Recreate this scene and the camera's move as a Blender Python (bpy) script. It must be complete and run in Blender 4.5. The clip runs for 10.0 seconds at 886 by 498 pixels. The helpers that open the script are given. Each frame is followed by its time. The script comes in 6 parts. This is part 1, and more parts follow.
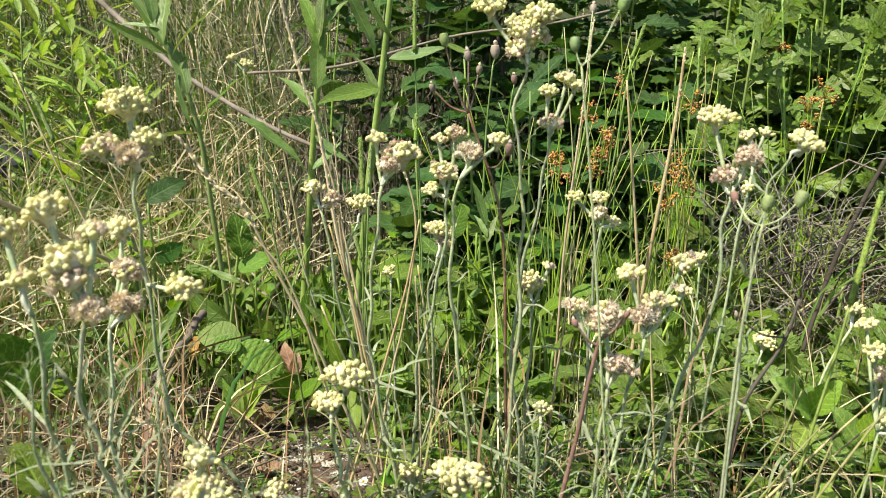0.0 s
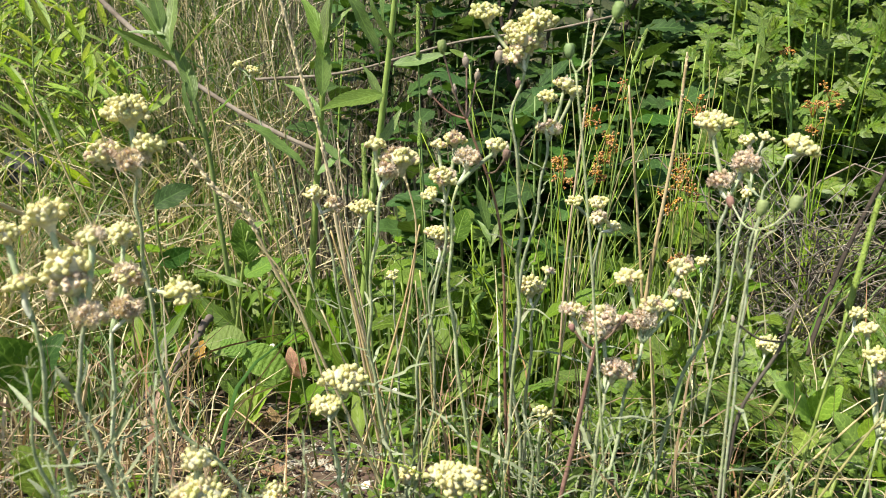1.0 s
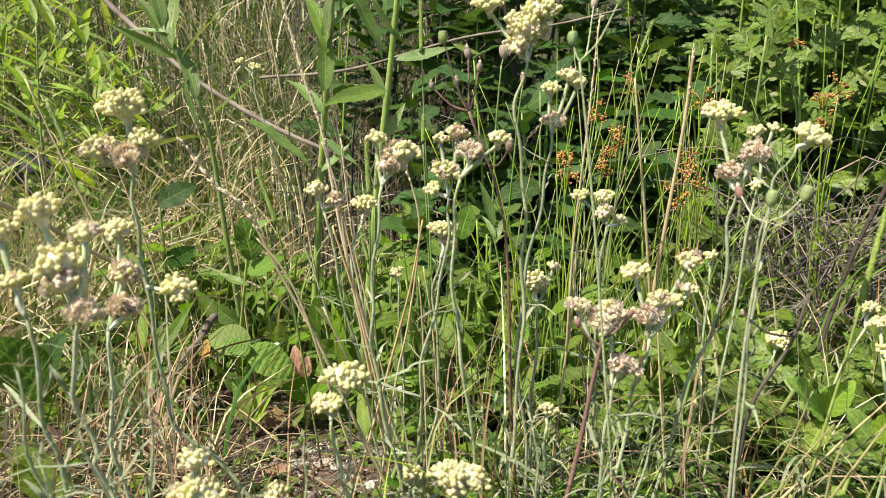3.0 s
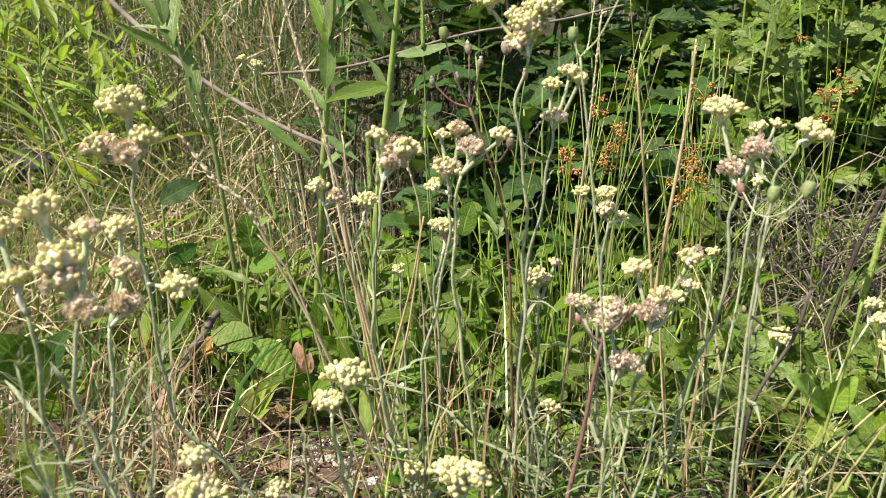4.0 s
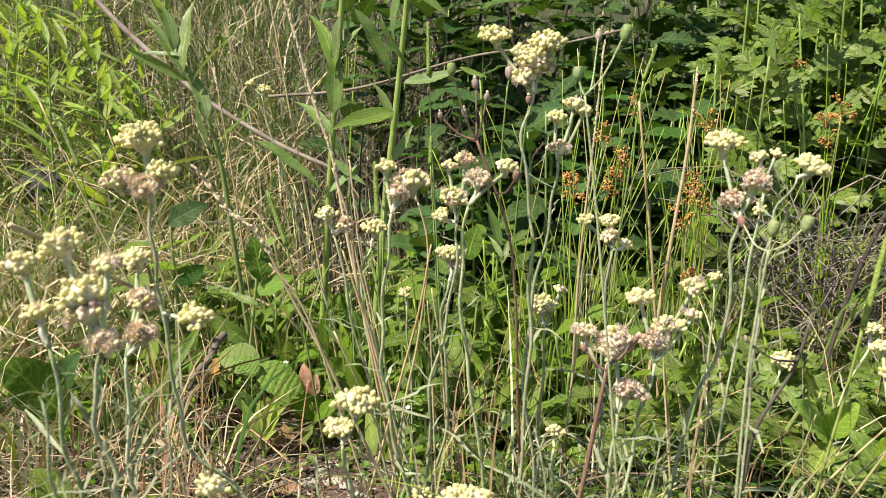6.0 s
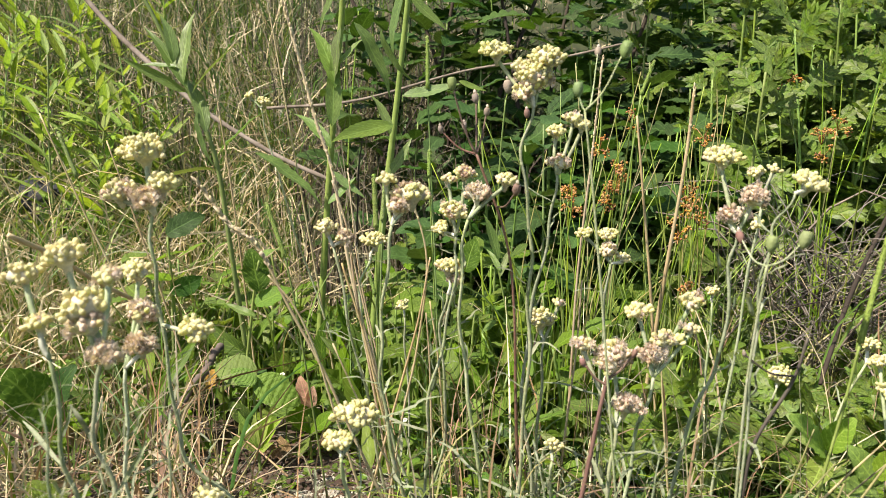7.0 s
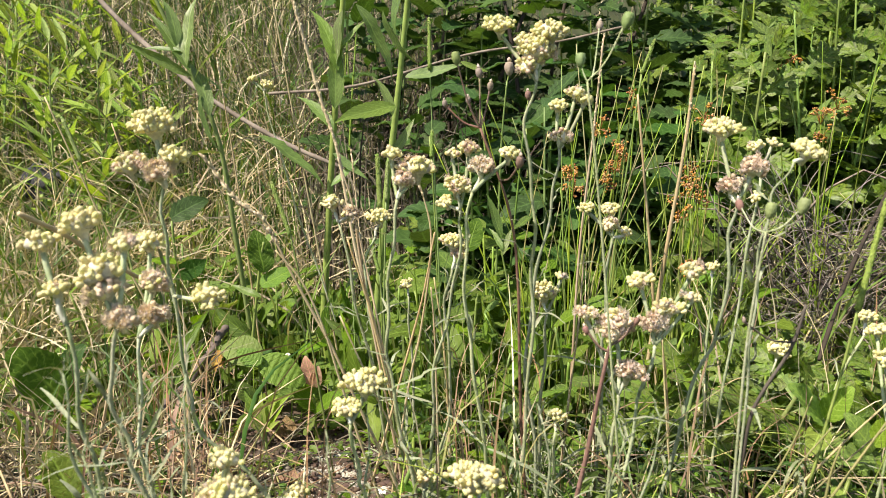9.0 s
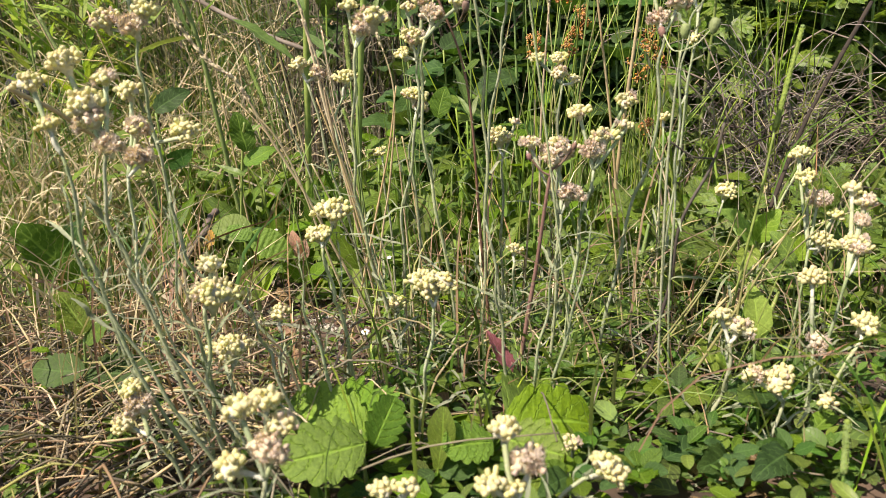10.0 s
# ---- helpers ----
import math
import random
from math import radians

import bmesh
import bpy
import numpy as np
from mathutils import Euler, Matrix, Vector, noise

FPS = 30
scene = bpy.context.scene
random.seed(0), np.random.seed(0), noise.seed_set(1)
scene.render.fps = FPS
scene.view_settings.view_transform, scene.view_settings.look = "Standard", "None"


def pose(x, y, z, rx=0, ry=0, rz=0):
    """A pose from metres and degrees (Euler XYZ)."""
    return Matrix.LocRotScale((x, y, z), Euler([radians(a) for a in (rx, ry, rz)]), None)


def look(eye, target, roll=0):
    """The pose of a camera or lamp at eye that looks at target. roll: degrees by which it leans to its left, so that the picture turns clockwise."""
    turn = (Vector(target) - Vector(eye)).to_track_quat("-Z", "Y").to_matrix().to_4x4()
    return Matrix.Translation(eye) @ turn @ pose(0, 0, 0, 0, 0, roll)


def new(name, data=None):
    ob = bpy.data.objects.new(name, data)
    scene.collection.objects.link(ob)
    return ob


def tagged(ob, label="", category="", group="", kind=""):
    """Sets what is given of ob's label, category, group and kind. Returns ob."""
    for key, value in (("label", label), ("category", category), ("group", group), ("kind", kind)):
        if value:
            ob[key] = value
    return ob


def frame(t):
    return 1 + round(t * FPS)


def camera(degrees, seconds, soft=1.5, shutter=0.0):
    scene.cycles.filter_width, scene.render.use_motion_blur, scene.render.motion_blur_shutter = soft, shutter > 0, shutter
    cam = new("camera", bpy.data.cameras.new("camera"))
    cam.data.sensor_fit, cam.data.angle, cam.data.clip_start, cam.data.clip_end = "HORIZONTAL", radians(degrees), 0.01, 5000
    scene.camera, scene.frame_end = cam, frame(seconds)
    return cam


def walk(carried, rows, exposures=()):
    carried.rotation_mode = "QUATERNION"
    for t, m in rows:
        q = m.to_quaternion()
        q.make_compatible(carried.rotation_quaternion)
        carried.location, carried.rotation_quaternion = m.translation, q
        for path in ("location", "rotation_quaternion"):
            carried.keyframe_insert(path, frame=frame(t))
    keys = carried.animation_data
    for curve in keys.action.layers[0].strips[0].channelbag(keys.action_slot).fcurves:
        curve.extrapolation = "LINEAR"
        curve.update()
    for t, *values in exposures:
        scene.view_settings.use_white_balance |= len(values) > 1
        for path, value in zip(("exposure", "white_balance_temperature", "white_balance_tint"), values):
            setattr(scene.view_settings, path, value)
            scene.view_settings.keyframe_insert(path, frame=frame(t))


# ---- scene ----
cam = camera(61.2, 10.0, soft=0.6)
cam.data.dof.use_dof, cam.data.dof.focus_distance, cam.data.dof.aperture_fstop = True, 0.75, 18.0
SKY_STRENGTH, SUN_STRENGTH, EXPOSURE = 0.10, 5.0, 0.78
ROWS = [
    # seconds, place, turn
    (0.0, 0.0000, 0.0000, 0.2730, 81.00, -0.00, 0.00),
    (0.5, 0.0083, -0.0020, 0.2725, 81.16, 0.23, 0.36),
    (1.0, 0.0071, -0.0032, 0.2736, 81.36, 0.18, 0.78),
    (1.5, 0.0020, -0.0011, 0.2737, 81.51, 0.43, 1.03),
    (2.0, 0.0028, -0.0009, 0.2724, 81.54, 0.56, 1.22),
    (2.5, 0.0068, 0.0038, 0.2703, 81.41, 0.59, 1.21),
    (4.0, 0.0110, 0.0049, 0.2700, 81.02, 0.78, 1.51),
    (4.5, 0.0098, 0.0064, 0.2700, 80.81, 0.76, 1.55),
    (5.0, 0.0087, 0.0038, 0.2709, 80.73, 0.96, 1.65),
    (5.5, 0.0060, 0.0011, 0.2723, 80.68, 0.87, 1.62),
    (6.0, 0.0082, -0.0038, 0.2799, 82.18, 0.80, 1.69),
    (7.5, 0.0050, -0.0051, 0.2809, 83.11, 0.34, 1.33),
    (8.0, 0.0046, -0.0043, 0.2806, 83.04, 0.45, 1.33),
    (8.5, 0.0041, -0.0018, 0.2790, 82.97, 0.56, 1.42),
    (9.0, 0.0033, -0.0145, 0.2713, 82.32, 0.79, 1.39),
    (9.5, 0.0166, -0.0344, 0.2519, 79.83, 1.49, 1.15),
    (10.0, 0.0268, -0.0705, 0.2340, 75.43, 3.30, 0.61),
]
walk(cam, [(t, pose(x, y, z, rx, ry, rz)) for t, x, y, z, rx, ry, rz in ROWS], [(0.0, EXPOSURE, 7150, 6), (5.0, EXPOSURE, 7300, 15), (9.0, EXPOSURE, 7350, 15), (10.0, EXPOSURE - 0.12, 7500, 18)])

# ---- light ----
world = bpy.data.worlds.new("sky")
scene.world = world
world.use_nodes = True
SUN_EL, SUN_AZ = radians(54), radians(-128)      # azimuth from +y (ahead) towards +x
sky = world.node_tree.nodes.new("ShaderNodeTexSky")
sky.sky_type, sky.sun_disc = "NISHITA", False
sky.sun_elevation, sky.sun_rotation = SUN_EL, SUN_AZ
backing = world.node_tree.nodes["Background"]
backing.inputs["Strength"].default_value = SKY_STRENGTH
world.node_tree.links.new(sky.outputs[0], backing.inputs["Color"])
sun = new("sun", bpy.data.lights.new("sun", "SUN"))
sun.data.energy, sun.data.angle, sun.data.color = SUN_STRENGTH, radians(0.5), (1.0, 0.95, 0.86)
sun_way = Vector((math.sin(SUN_AZ) * math.cos(SUN_EL), math.cos(SUN_AZ) * math.cos(SUN_EL), math.sin(SUN_EL)))
sun.matrix_world = look(sun_way * 20, (0, 0, 0))


# ---- materials ----
def material(name, colour, second=None, rough=0.6, glow=0.0, spread=0.25, grain=90.0, bump=0.15, veins=0.0, spots=None, hue=0.02, spec=0.35, sunk=False):
    """A surface with grain at two scales, a shade of its own for each piece, light through thin leaves (glow) and leaf veins."""
    m = bpy.data.materials.new(name)
    m.use_nodes = True
    nt = m.node_tree
    n, link = nt.nodes, nt.links.new
    shader, out = n["Principled BSDF"], n["Material Output"]
    coord = n.new("ShaderNodeTexCoord")

    def noise_node(scale, detail=3.0):
        t = n.new("ShaderNodeTexNoise")
        t.inputs["Scale"].default_value, t.inputs["Detail"].default_value = scale, detail
        link(coord.outputs["Object"], t.inputs["Vector"])
        return t

    def mix(a, b, f, how="MIX"):
        x = n.new("ShaderNodeMix")
        x.data_type, x.blend_type = "RGBA", how
        for sock, val in ((x.inputs[0], f), (x.inputs[6], a), (x.inputs[7], b)):
            if hasattr(val, "is_linked"):
                link(val, sock)
            else:
                sock.default_value = val if isinstance(val, float) else (*val, 1)
        return x.outputs[2]

    def ramp(sock, lo, hi, a=0.0, b=1.0):
        r = n.new("ShaderNodeMapRange")
        link(sock, r.inputs[0])
        for i, val in enumerate((lo, hi, a, b)):
            r.inputs[i + 1].default_value = val
        return r.outputs[0]

    def math_node(how, a, b):
        x = n.new("ShaderNodeMath")
        x.operation = how
        for sock, val in zip(x.inputs, (a, b)):
            if hasattr(val, "is_linked"):
                link(val, sock)
            else:
                sock.default_value = val
        return x.outputs[0]

    large, fine = noise_node(grain * 0.18), noise_node(grain)
    col = mix(colour, second or tuple(c * 0.6 for c in colour), ramp(large.outputs[0], 0.35, 0.68))
    if spots:
        blot = noise_node(grain * 0.5, 2.0)
        col = mix(col, spots, ramp(blot.outputs[0], 0.6, 0.72))
    own, island = n.new("ShaderNodeObjectInfo"), n.new("ShaderNodeNewGeometry")
    luck = math_node("FRACT", math_node("ADD", own.outputs["Random"], island.outputs["Random Per Island"]), 0.0)
    hsv = n.new("ShaderNodeHueSaturation")
    link(col, hsv.inputs["Color"])
    link(ramp(luck, 0, 1, 0.5 - hue, 0.5 + hue), hsv.inputs["Hue"])
    link(ramp(math_node("FRACT", math_node("MULTIPLY", luck, 7.31), 0.0), 0, 1, 1 - spread, 1 + spread), hsv.inputs["Value"])
    link(ramp(math_node("FRACT", math_node("MULTIPLY", luck, 3.77), 0.0), 0, 1, 0.8, 1.08), hsv.inputs["Saturation"])
    col = mix(hsv.outputs[0], tuple(0.72 for _ in range(3)), ramp(fine.outputs[0], 0.3, 0.75), "MULTIPLY") if grain else hsv.outputs[0]
    height = fine.outputs[0]
    if veins:
        uv = n.new("ShaderNodeSeparateXYZ")
        link(coord.outputs["UV"], uv.inputs[0])
        off = math_node("ABSOLUTE", uv.outputs[0], 0.0)
        side = math_node("FRACT", math_node("MULTIPLY", math_node("ADD", math_node("SUBTRACT", uv.outputs[1], math_node("MULTIPLY", math_node("POWER", off, 1.4), 0.28)), math_node("MULTIPLY", large.outputs[0], 0.02 if sunk else 0.14)), veins), 0.0)
        line = math_node("MAXIMUM", ramp(math_node("ABSOLUTE", math_node("SUBTRACT", side, 0.5), 0.0), 0.0, 0.26 if sunk else 0.12, 1, 0), ramp(off, 0.02, 0.09, 1, 0))
        col = mix(col, tuple(c * 0.45 for c in colour) if sunk else tuple(min(1, c * 1.7 + 0.03) for c in colour), math_node("MULTIPLY", line, 0.30 if sunk else 0.45))
        height = math_node("SUBTRACT", math_node("MULTIPLY", fine.outputs[0], 0.4), math_node("MULTIPLY", line, 0.35 if sunk else 0.8))
    link(col, shader.inputs["Base Color"])
    shader.inputs["Roughness"].default_value = rough
    shader.inputs["Specular IOR Level"].default_value = spec
    if bump:
        b = n.new("ShaderNodeBump")
        b.inputs["Strength"].default_value, b.inputs["Distance"].default_value = bump, 0.001
        link(height, b.inputs["Height"])
        link(b.outputs[0], shader.inputs["Normal"])
    if glow:
        thin, both = n.new("ShaderNodeBsdfTranslucent"), n.new("ShaderNodeMixShader")
        link(mix(col, (1.25, 1.2, 0.55), 1.0, "MULTIPLY"), thin.inputs["Color"])
        both.inputs[0].default_value = glow
        link(shader.outputs[0], both.inputs[1])
        link(thin.outputs[0], both.inputs[2])
        link(both.outputs[0], out.inputs["Surface"])
    return m


SOIL = material("soil", (0.135, 0.085, 0.058), (0.055, 0.037, 0.027), 0.95, 0, 0.1, 60, 0.9, spots=(0.34, 0.32, 0.27))
TURF = material("mossy_turf", (0.055, 0.072, 0.024), (0.032, 0.042, 0.016), 0.95, 0, 0.1, 60, 0.9, spots=(0.20, 0.17, 0.09))
CRUST = material("lichen", (0.50, 0.48, 0.40), (0.34, 0.31, 0.24), 0.95, 0, 0.25, 300, 0.8, spec=0.1)
WOOL = material("woolly_stem", (0.47, 0.53, 0.34), (0.34, 0.42, 0.21), 0.9, 0, 0.22, 420, 0.5, spots=(0.56, 0.60, 0.45), spec=0.15)
WOOL_PALE = material("pale_wool", (0.68, 0.70, 0.58), (0.55, 0.58, 0.45), 0.95, 0, 0.1, 500, 0.4, spec=0.1)
WOOL_LEAF = material("woolly_leaf", (0.36, 0.41, 0.27), (0.21, 0.27, 0.145), 0.85, 0.25, 0.25, 300, 0.2, spec=0.2)
WOOL_WHITE = material("white_wool", (0.76, 0.74, 0.58), (0.64, 0.62, 0.44), 0.95, 0.1, 0.1, 500, 0.3, spec=0.1)
BUD = material("pale_yellow_bracts", (0.88, 0.83, 0.47), (0.74, 0.72, 0.32), 0.6, 0.25, 0.14, 700, 0.3, spec=0.2)
BUD_OLD = material("faded_bracts", (0.82, 0.68, 0.50), (0.60, 0.43, 0.29), 0.7, 0.15, 0.25, 600, 0.3)
FLUFF = material("seed_hair", (0.86, 0.78, 0.73), (0.62, 0.47, 0.40), 0.95, 0.35, 0.15, 600, 0.1, spec=0.1)
LEAF = material("fresh_leaf", (0.175, 0.29, 0.034), (0.115, 0.215, 0.024), 0.48, 0.42, 0.3, 120, 0.6, veins=8.0, spec=0.22)
LEAF_CLUMP = material("clover_leaf", (0.105, 0.225, 0.032), (0.07, 0.16, 0.022), 0.42, 0.35, 0.3, 120, 0.5, veins=6.0, spec=0.3)
LEAF_SHOOT = material("young_shoot_leaf", (0.30, 0.44, 0.08), (0.21, 0.34, 0.055), 0.5, 0.42, 0.3, 120, 0.3, veins=6.0, spec=0.25)
LEAF_BRIGHT = material("bright_veined_leaf", (0.19, 0.36, 0.04), (0.14, 0.28, 0.03), 0.5, 0.28, 0.15, 120, 0.9, veins=8.0, spec=0.25, sunk=True)
LEAF_CRINKLED = material("crinkled_leaf", (0.21, 0.38, 0.035), (0.13, 0.26, 0.025), 0.5, 0.28, 0.15, 150, 1.0, veins=6.0, spec=0.25)
# Deep green herbs; its darkness also stands in for shade in the thicket.
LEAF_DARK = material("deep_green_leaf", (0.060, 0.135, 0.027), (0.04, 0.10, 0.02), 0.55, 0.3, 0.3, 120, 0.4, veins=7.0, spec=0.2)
LEAF_MUG = material("mugwort_leaf", (0.20, 0.315, 0.05), (0.11, 0.19, 0.034), 0.38, 0.45, 0.3, 140, 0.2, veins=5.0, spec=0.28)
LEAF_TALL = material("lance_leaf", (0.19, 0.30, 0.075), (0.14, 0.235, 0.055), 0.36, 0.40, 0.2, 120, 0.25, veins=10.0)
LEAF_RED = material("red_leaf", (0.62, 0.30, 0.25), (0.46, 0.40, 0.18), 0.5, 0.3, 0.15, 120, 0.2, veins=7.0)
LEAF_PINK = material("pink_leaf", (0.33, 0.12, 0.16), (0.26, 0.10, 0.11), 0.5, 0.25, 0.15, 120, 0.2, veins=7.0)
LEAF_YELLOW = material("yellowed_leaf", (0.50, 0.34, 0.08), (0.35, 0.22, 0.06), 0.6, 0.3, 0.2, 120, 0.2, veins=7.0)
GREEN_STEM = material("green_stem", (0.25, 0.37, 0.08), (0.18, 0.29, 0.055), 0.5, 0, 0.15, 150, 0.2)
RUSH = material("rush_green", (0.30, 0.43, 0.06), (0.21, 0.34, 0.045), 0.4, 0.15, 0.3, 100, 0.1)
GRASS = material("grass_blade", (0.13, 0.225, 0.045), (0.085, 0.16, 0.03), 0.45, 0.35, 0.35, 60, 0.1, hue=0.04)
GRASS_FRESH = material("fresh_grass_blade", (0.24, 0.36, 0.07), (0.17, 0.28, 0.05), 0.45, 0.35, 0.3, 60, 0.1, hue=0.03)
SPIKE = material("grass_spike", (0.27, 0.40, 0.09), (0.20, 0.31, 0.06), 0.7, 0.15, 0.15, 900, 0.8)
STRAW = material("dry_straw", (0.72, 0.63, 0.42), (0.52, 0.43, 0.26), 0.6, 0.12, 0.35, 80, 0.2, hue=0.015)
STALK = material("pale_stalk", (0.74, 0.61, 0.36), (0.62, 0.47, 0.25), 0.6, 0.12, 0.15, 80, 0.2, hue=0.015)
RUSSET = material("russet_stem", (0.44, 0.29, 0.18), (0.30, 0.18, 0.10), 0.65, 0.1, 0.3, 80, 0.2, hue=0.015)
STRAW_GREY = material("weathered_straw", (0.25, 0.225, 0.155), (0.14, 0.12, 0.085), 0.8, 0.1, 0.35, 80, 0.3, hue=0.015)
TAN_STEM = material("tan_green_stem", (0.40, 0.36, 0.15), (0.30, 0.31, 0.10), 0.6, 0.1, 0.2, 80, 0.2)
SEED = material("straw_seed", (0.72, 0.63, 0.42), (0.58, 0.48, 0.30), 0.7, 0.15, 0.25, 500, 0.4)
RUST = material("rusty_capsule", (0.64, 0.34, 0.09), (0.44, 0.19, 0.045), 0.75, 0.1, 0.4, 400, 0.3)
TWIG = material("bark_twig", (0.27, 0.23, 0.185), (0.15, 0.12, 0.09), 0.85, 0, 0.15, 160, 0.6)
GREY_TWIG = material("grey_twig", (0.33, 0.295, 0.255), (0.20, 0.175, 0.15), 0.8, 0, 0.3, 120, 0.4)
WOOD = material("weathered_wood", (0.20, 0.165, 0.14), (0.09, 0.072, 0.06), 0.9, 0, 0.1, 90, 0.8)
RED_STEM = material("red_brown_stem", (0.27, 0.165, 0.125), (0.17, 0.095, 0.07), 0.6, 0, 0.15, 200, 0.3)
DARK_STEM = material("grey_purple_stem", (0.15, 0.13, 0.10), (0.09, 0.07, 0.06), 0.7, 0, 0.15, 200, 0.3)
BUD_GREEN = material("green_bud", (0.26, 0.36, 0.13), (0.19, 0.28, 0.09), 0.6, 0.1, 0.15, 300, 0.4)
BUD_RED = material("reddish_bud", (0.34, 0.20, 0.16), (0.20, 0.09, 0.07), 0.7, 0.05, 0.15, 300, 0.4)
BUD_TAN = material("tan_bud", (0.40, 0.33, 0.27), (0.25, 0.19, 0.15), 0.7, 0.05, 0.15, 300, 0.4)
PETAL = material("white_petal", (0.8, 0.8, 0.78), (0.72, 0.72, 0.72), 0.6, 0.25, 0.05, 200, 0.1)
EYE_YELLOW = material("yellow_eye", (0.75, 0.5, 0.05), None, 0.7, 0, 0.05, 300, 0.3)
STONE = material("grey_stone", (0.065, 0.07, 0.085), (0.035, 0.036, 0.042), 0.9, 0, 0.1, 25, 0.6)
DEAD_LEAF = material("dead_leaf", (0.36, 0.24, 0.13), (0.22, 0.14, 0.08), 0.75, 0.2, 0.35, 120, 0.5, veins=6.0, spots=(0.12, 0.08, 0.05), hue=0.02, spec=0.15)
BARK = material("shrub_bark", (0.085, 0.065, 0.05), (0.04, 0.03, 0.024), 0.9, 0, 0.2, 60, 0.7)

rnd = random.Random(11)


# ---- mesh tools ----
class Form:
    """Gathers vertices, faces and leaf coordinates of one mesh."""

    def __init__(self):
        self.v, self.f, self.uv = [], [], []

    def add(self, verts, faces, uvs=None, m=None):
        k = len(self.v)
        self.v += [tuple(m @ Vector(p)) for p in verts] if m is not None else [tuple(p) for p in verts]
        self.f += [tuple(i + k for i in f) for f in faces]
        self.uv += uvs or [(0.5, 0.5)] * len(verts)
        return self

    def mesh(self, name, mat, smooth=True):
        me = bpy.data.meshes.new(name)
        me.from_pydata(self.v, [], self.f)
        me.materials.append(mat)
        layer = me.uv_layers.new(name="uv")
        idx = np.zeros(len(me.loops), dtype=np.int32)
        me.loops.foreach_get("vertex_index", idx)
        layer.data.foreach_set("uv", np.array(self.uv, dtype=np.float32)[idx].ravel())
        if smooth:
            me.polygons.foreach_set("use_smooth", [True] * len(me.polygons))
        return me


def spline(points, steps=5):
    """A smooth line through a few points."""
    p = [Vector(q) for q in points]
    p = [p[0] * 2 - p[1], *p, p[-1] * 2 - p[-2]]
    line = []
    for a, b, c, d in zip(p, p[1:], p[2:], p[3:]):
        for i in range(steps):
            t = i / steps
            line.append(0.5 * (2 * b + (c - a) * t + (2 * a - 5 * b + 4 * c - d) * t * t + (3 * b - a - 3 * c + d) * t ** 3))
    return line + [p[-2]]


def tube(form, line, r0, r1, sides=6, knots=0.0):
    """A tapered round stem along a line, closed at both ends."""
    up = Vector((0.31, 0.77, 0.2)).normalized()
    verts, faces, uvs, n = [], [], [], len(line)
    for i, p in enumerate(line):
        d = (line[min(i + 1, n - 1)] - line[max(i - 1, 0)]).normalized()
        a = d.cross(up).normalized()
        b = d.cross(a)
        t = i / (n - 1)
        r = (r0 + (r1 - r0) * t) * (1 + knots * (rnd.random() - 0.5))
        for k in range(sides):
            w = 2 * math.pi * k / sides
            verts.append(p + (a * math.cos(w) + b * math.sin(w)) * r)
            uvs.append((k / sides, t))
    for i in range(n - 1):
        for k in range(sides):
            q = (k + 1) % sides
            faces.append((i * sides + k, i * sides + q, (i + 1) * sides + q, (i + 1) * sides + k))
    faces += [tuple(range(sides - 1, -1, -1)), tuple((n - 1) * sides + k for k in range(sides))]
    return form.add(verts, faces, uvs)


def strip(form, line, width, lean=None, fold=0.25, tip=0.12):
    """A folded grass blade along a line, widest below its middle."""
    n = len(line)
    side = lean or Vector((math.cos(7 * line[0].x * 100), math.sin(9 * line[0].y * 100), 0)).normalized()
    verts, faces, uvs = [], [], []
    for i, p in enumerate(line):
        t = i / (n - 1)
        d = (line[min(i + 1, n - 1)] - line[max(i - 1, 0)]).normalized()
        s = d.cross(side).normalized() if abs(d.dot(side)) < 0.97 else Vector((1, 0, 0))
        w = width * 0.5 * max(tip, (0.55 + 1.6 * t) if t < 0.28 else (1 - ((t - 0.28) / 0.72) ** 1.7))
        nrm = d.cross(s)
        verts += [p - s * w + nrm * w * fold, p, p + s * w + nrm * w * fold]
        uvs += [(-1, t), (0, t), (1, t)]
    for i in range(n - 1):
        a = i * 3
        faces += [(a, a + 1, a + 4, a + 3), (a + 1, a + 2, a + 5, a + 4)]
    return form.add(verts, faces, uvs)


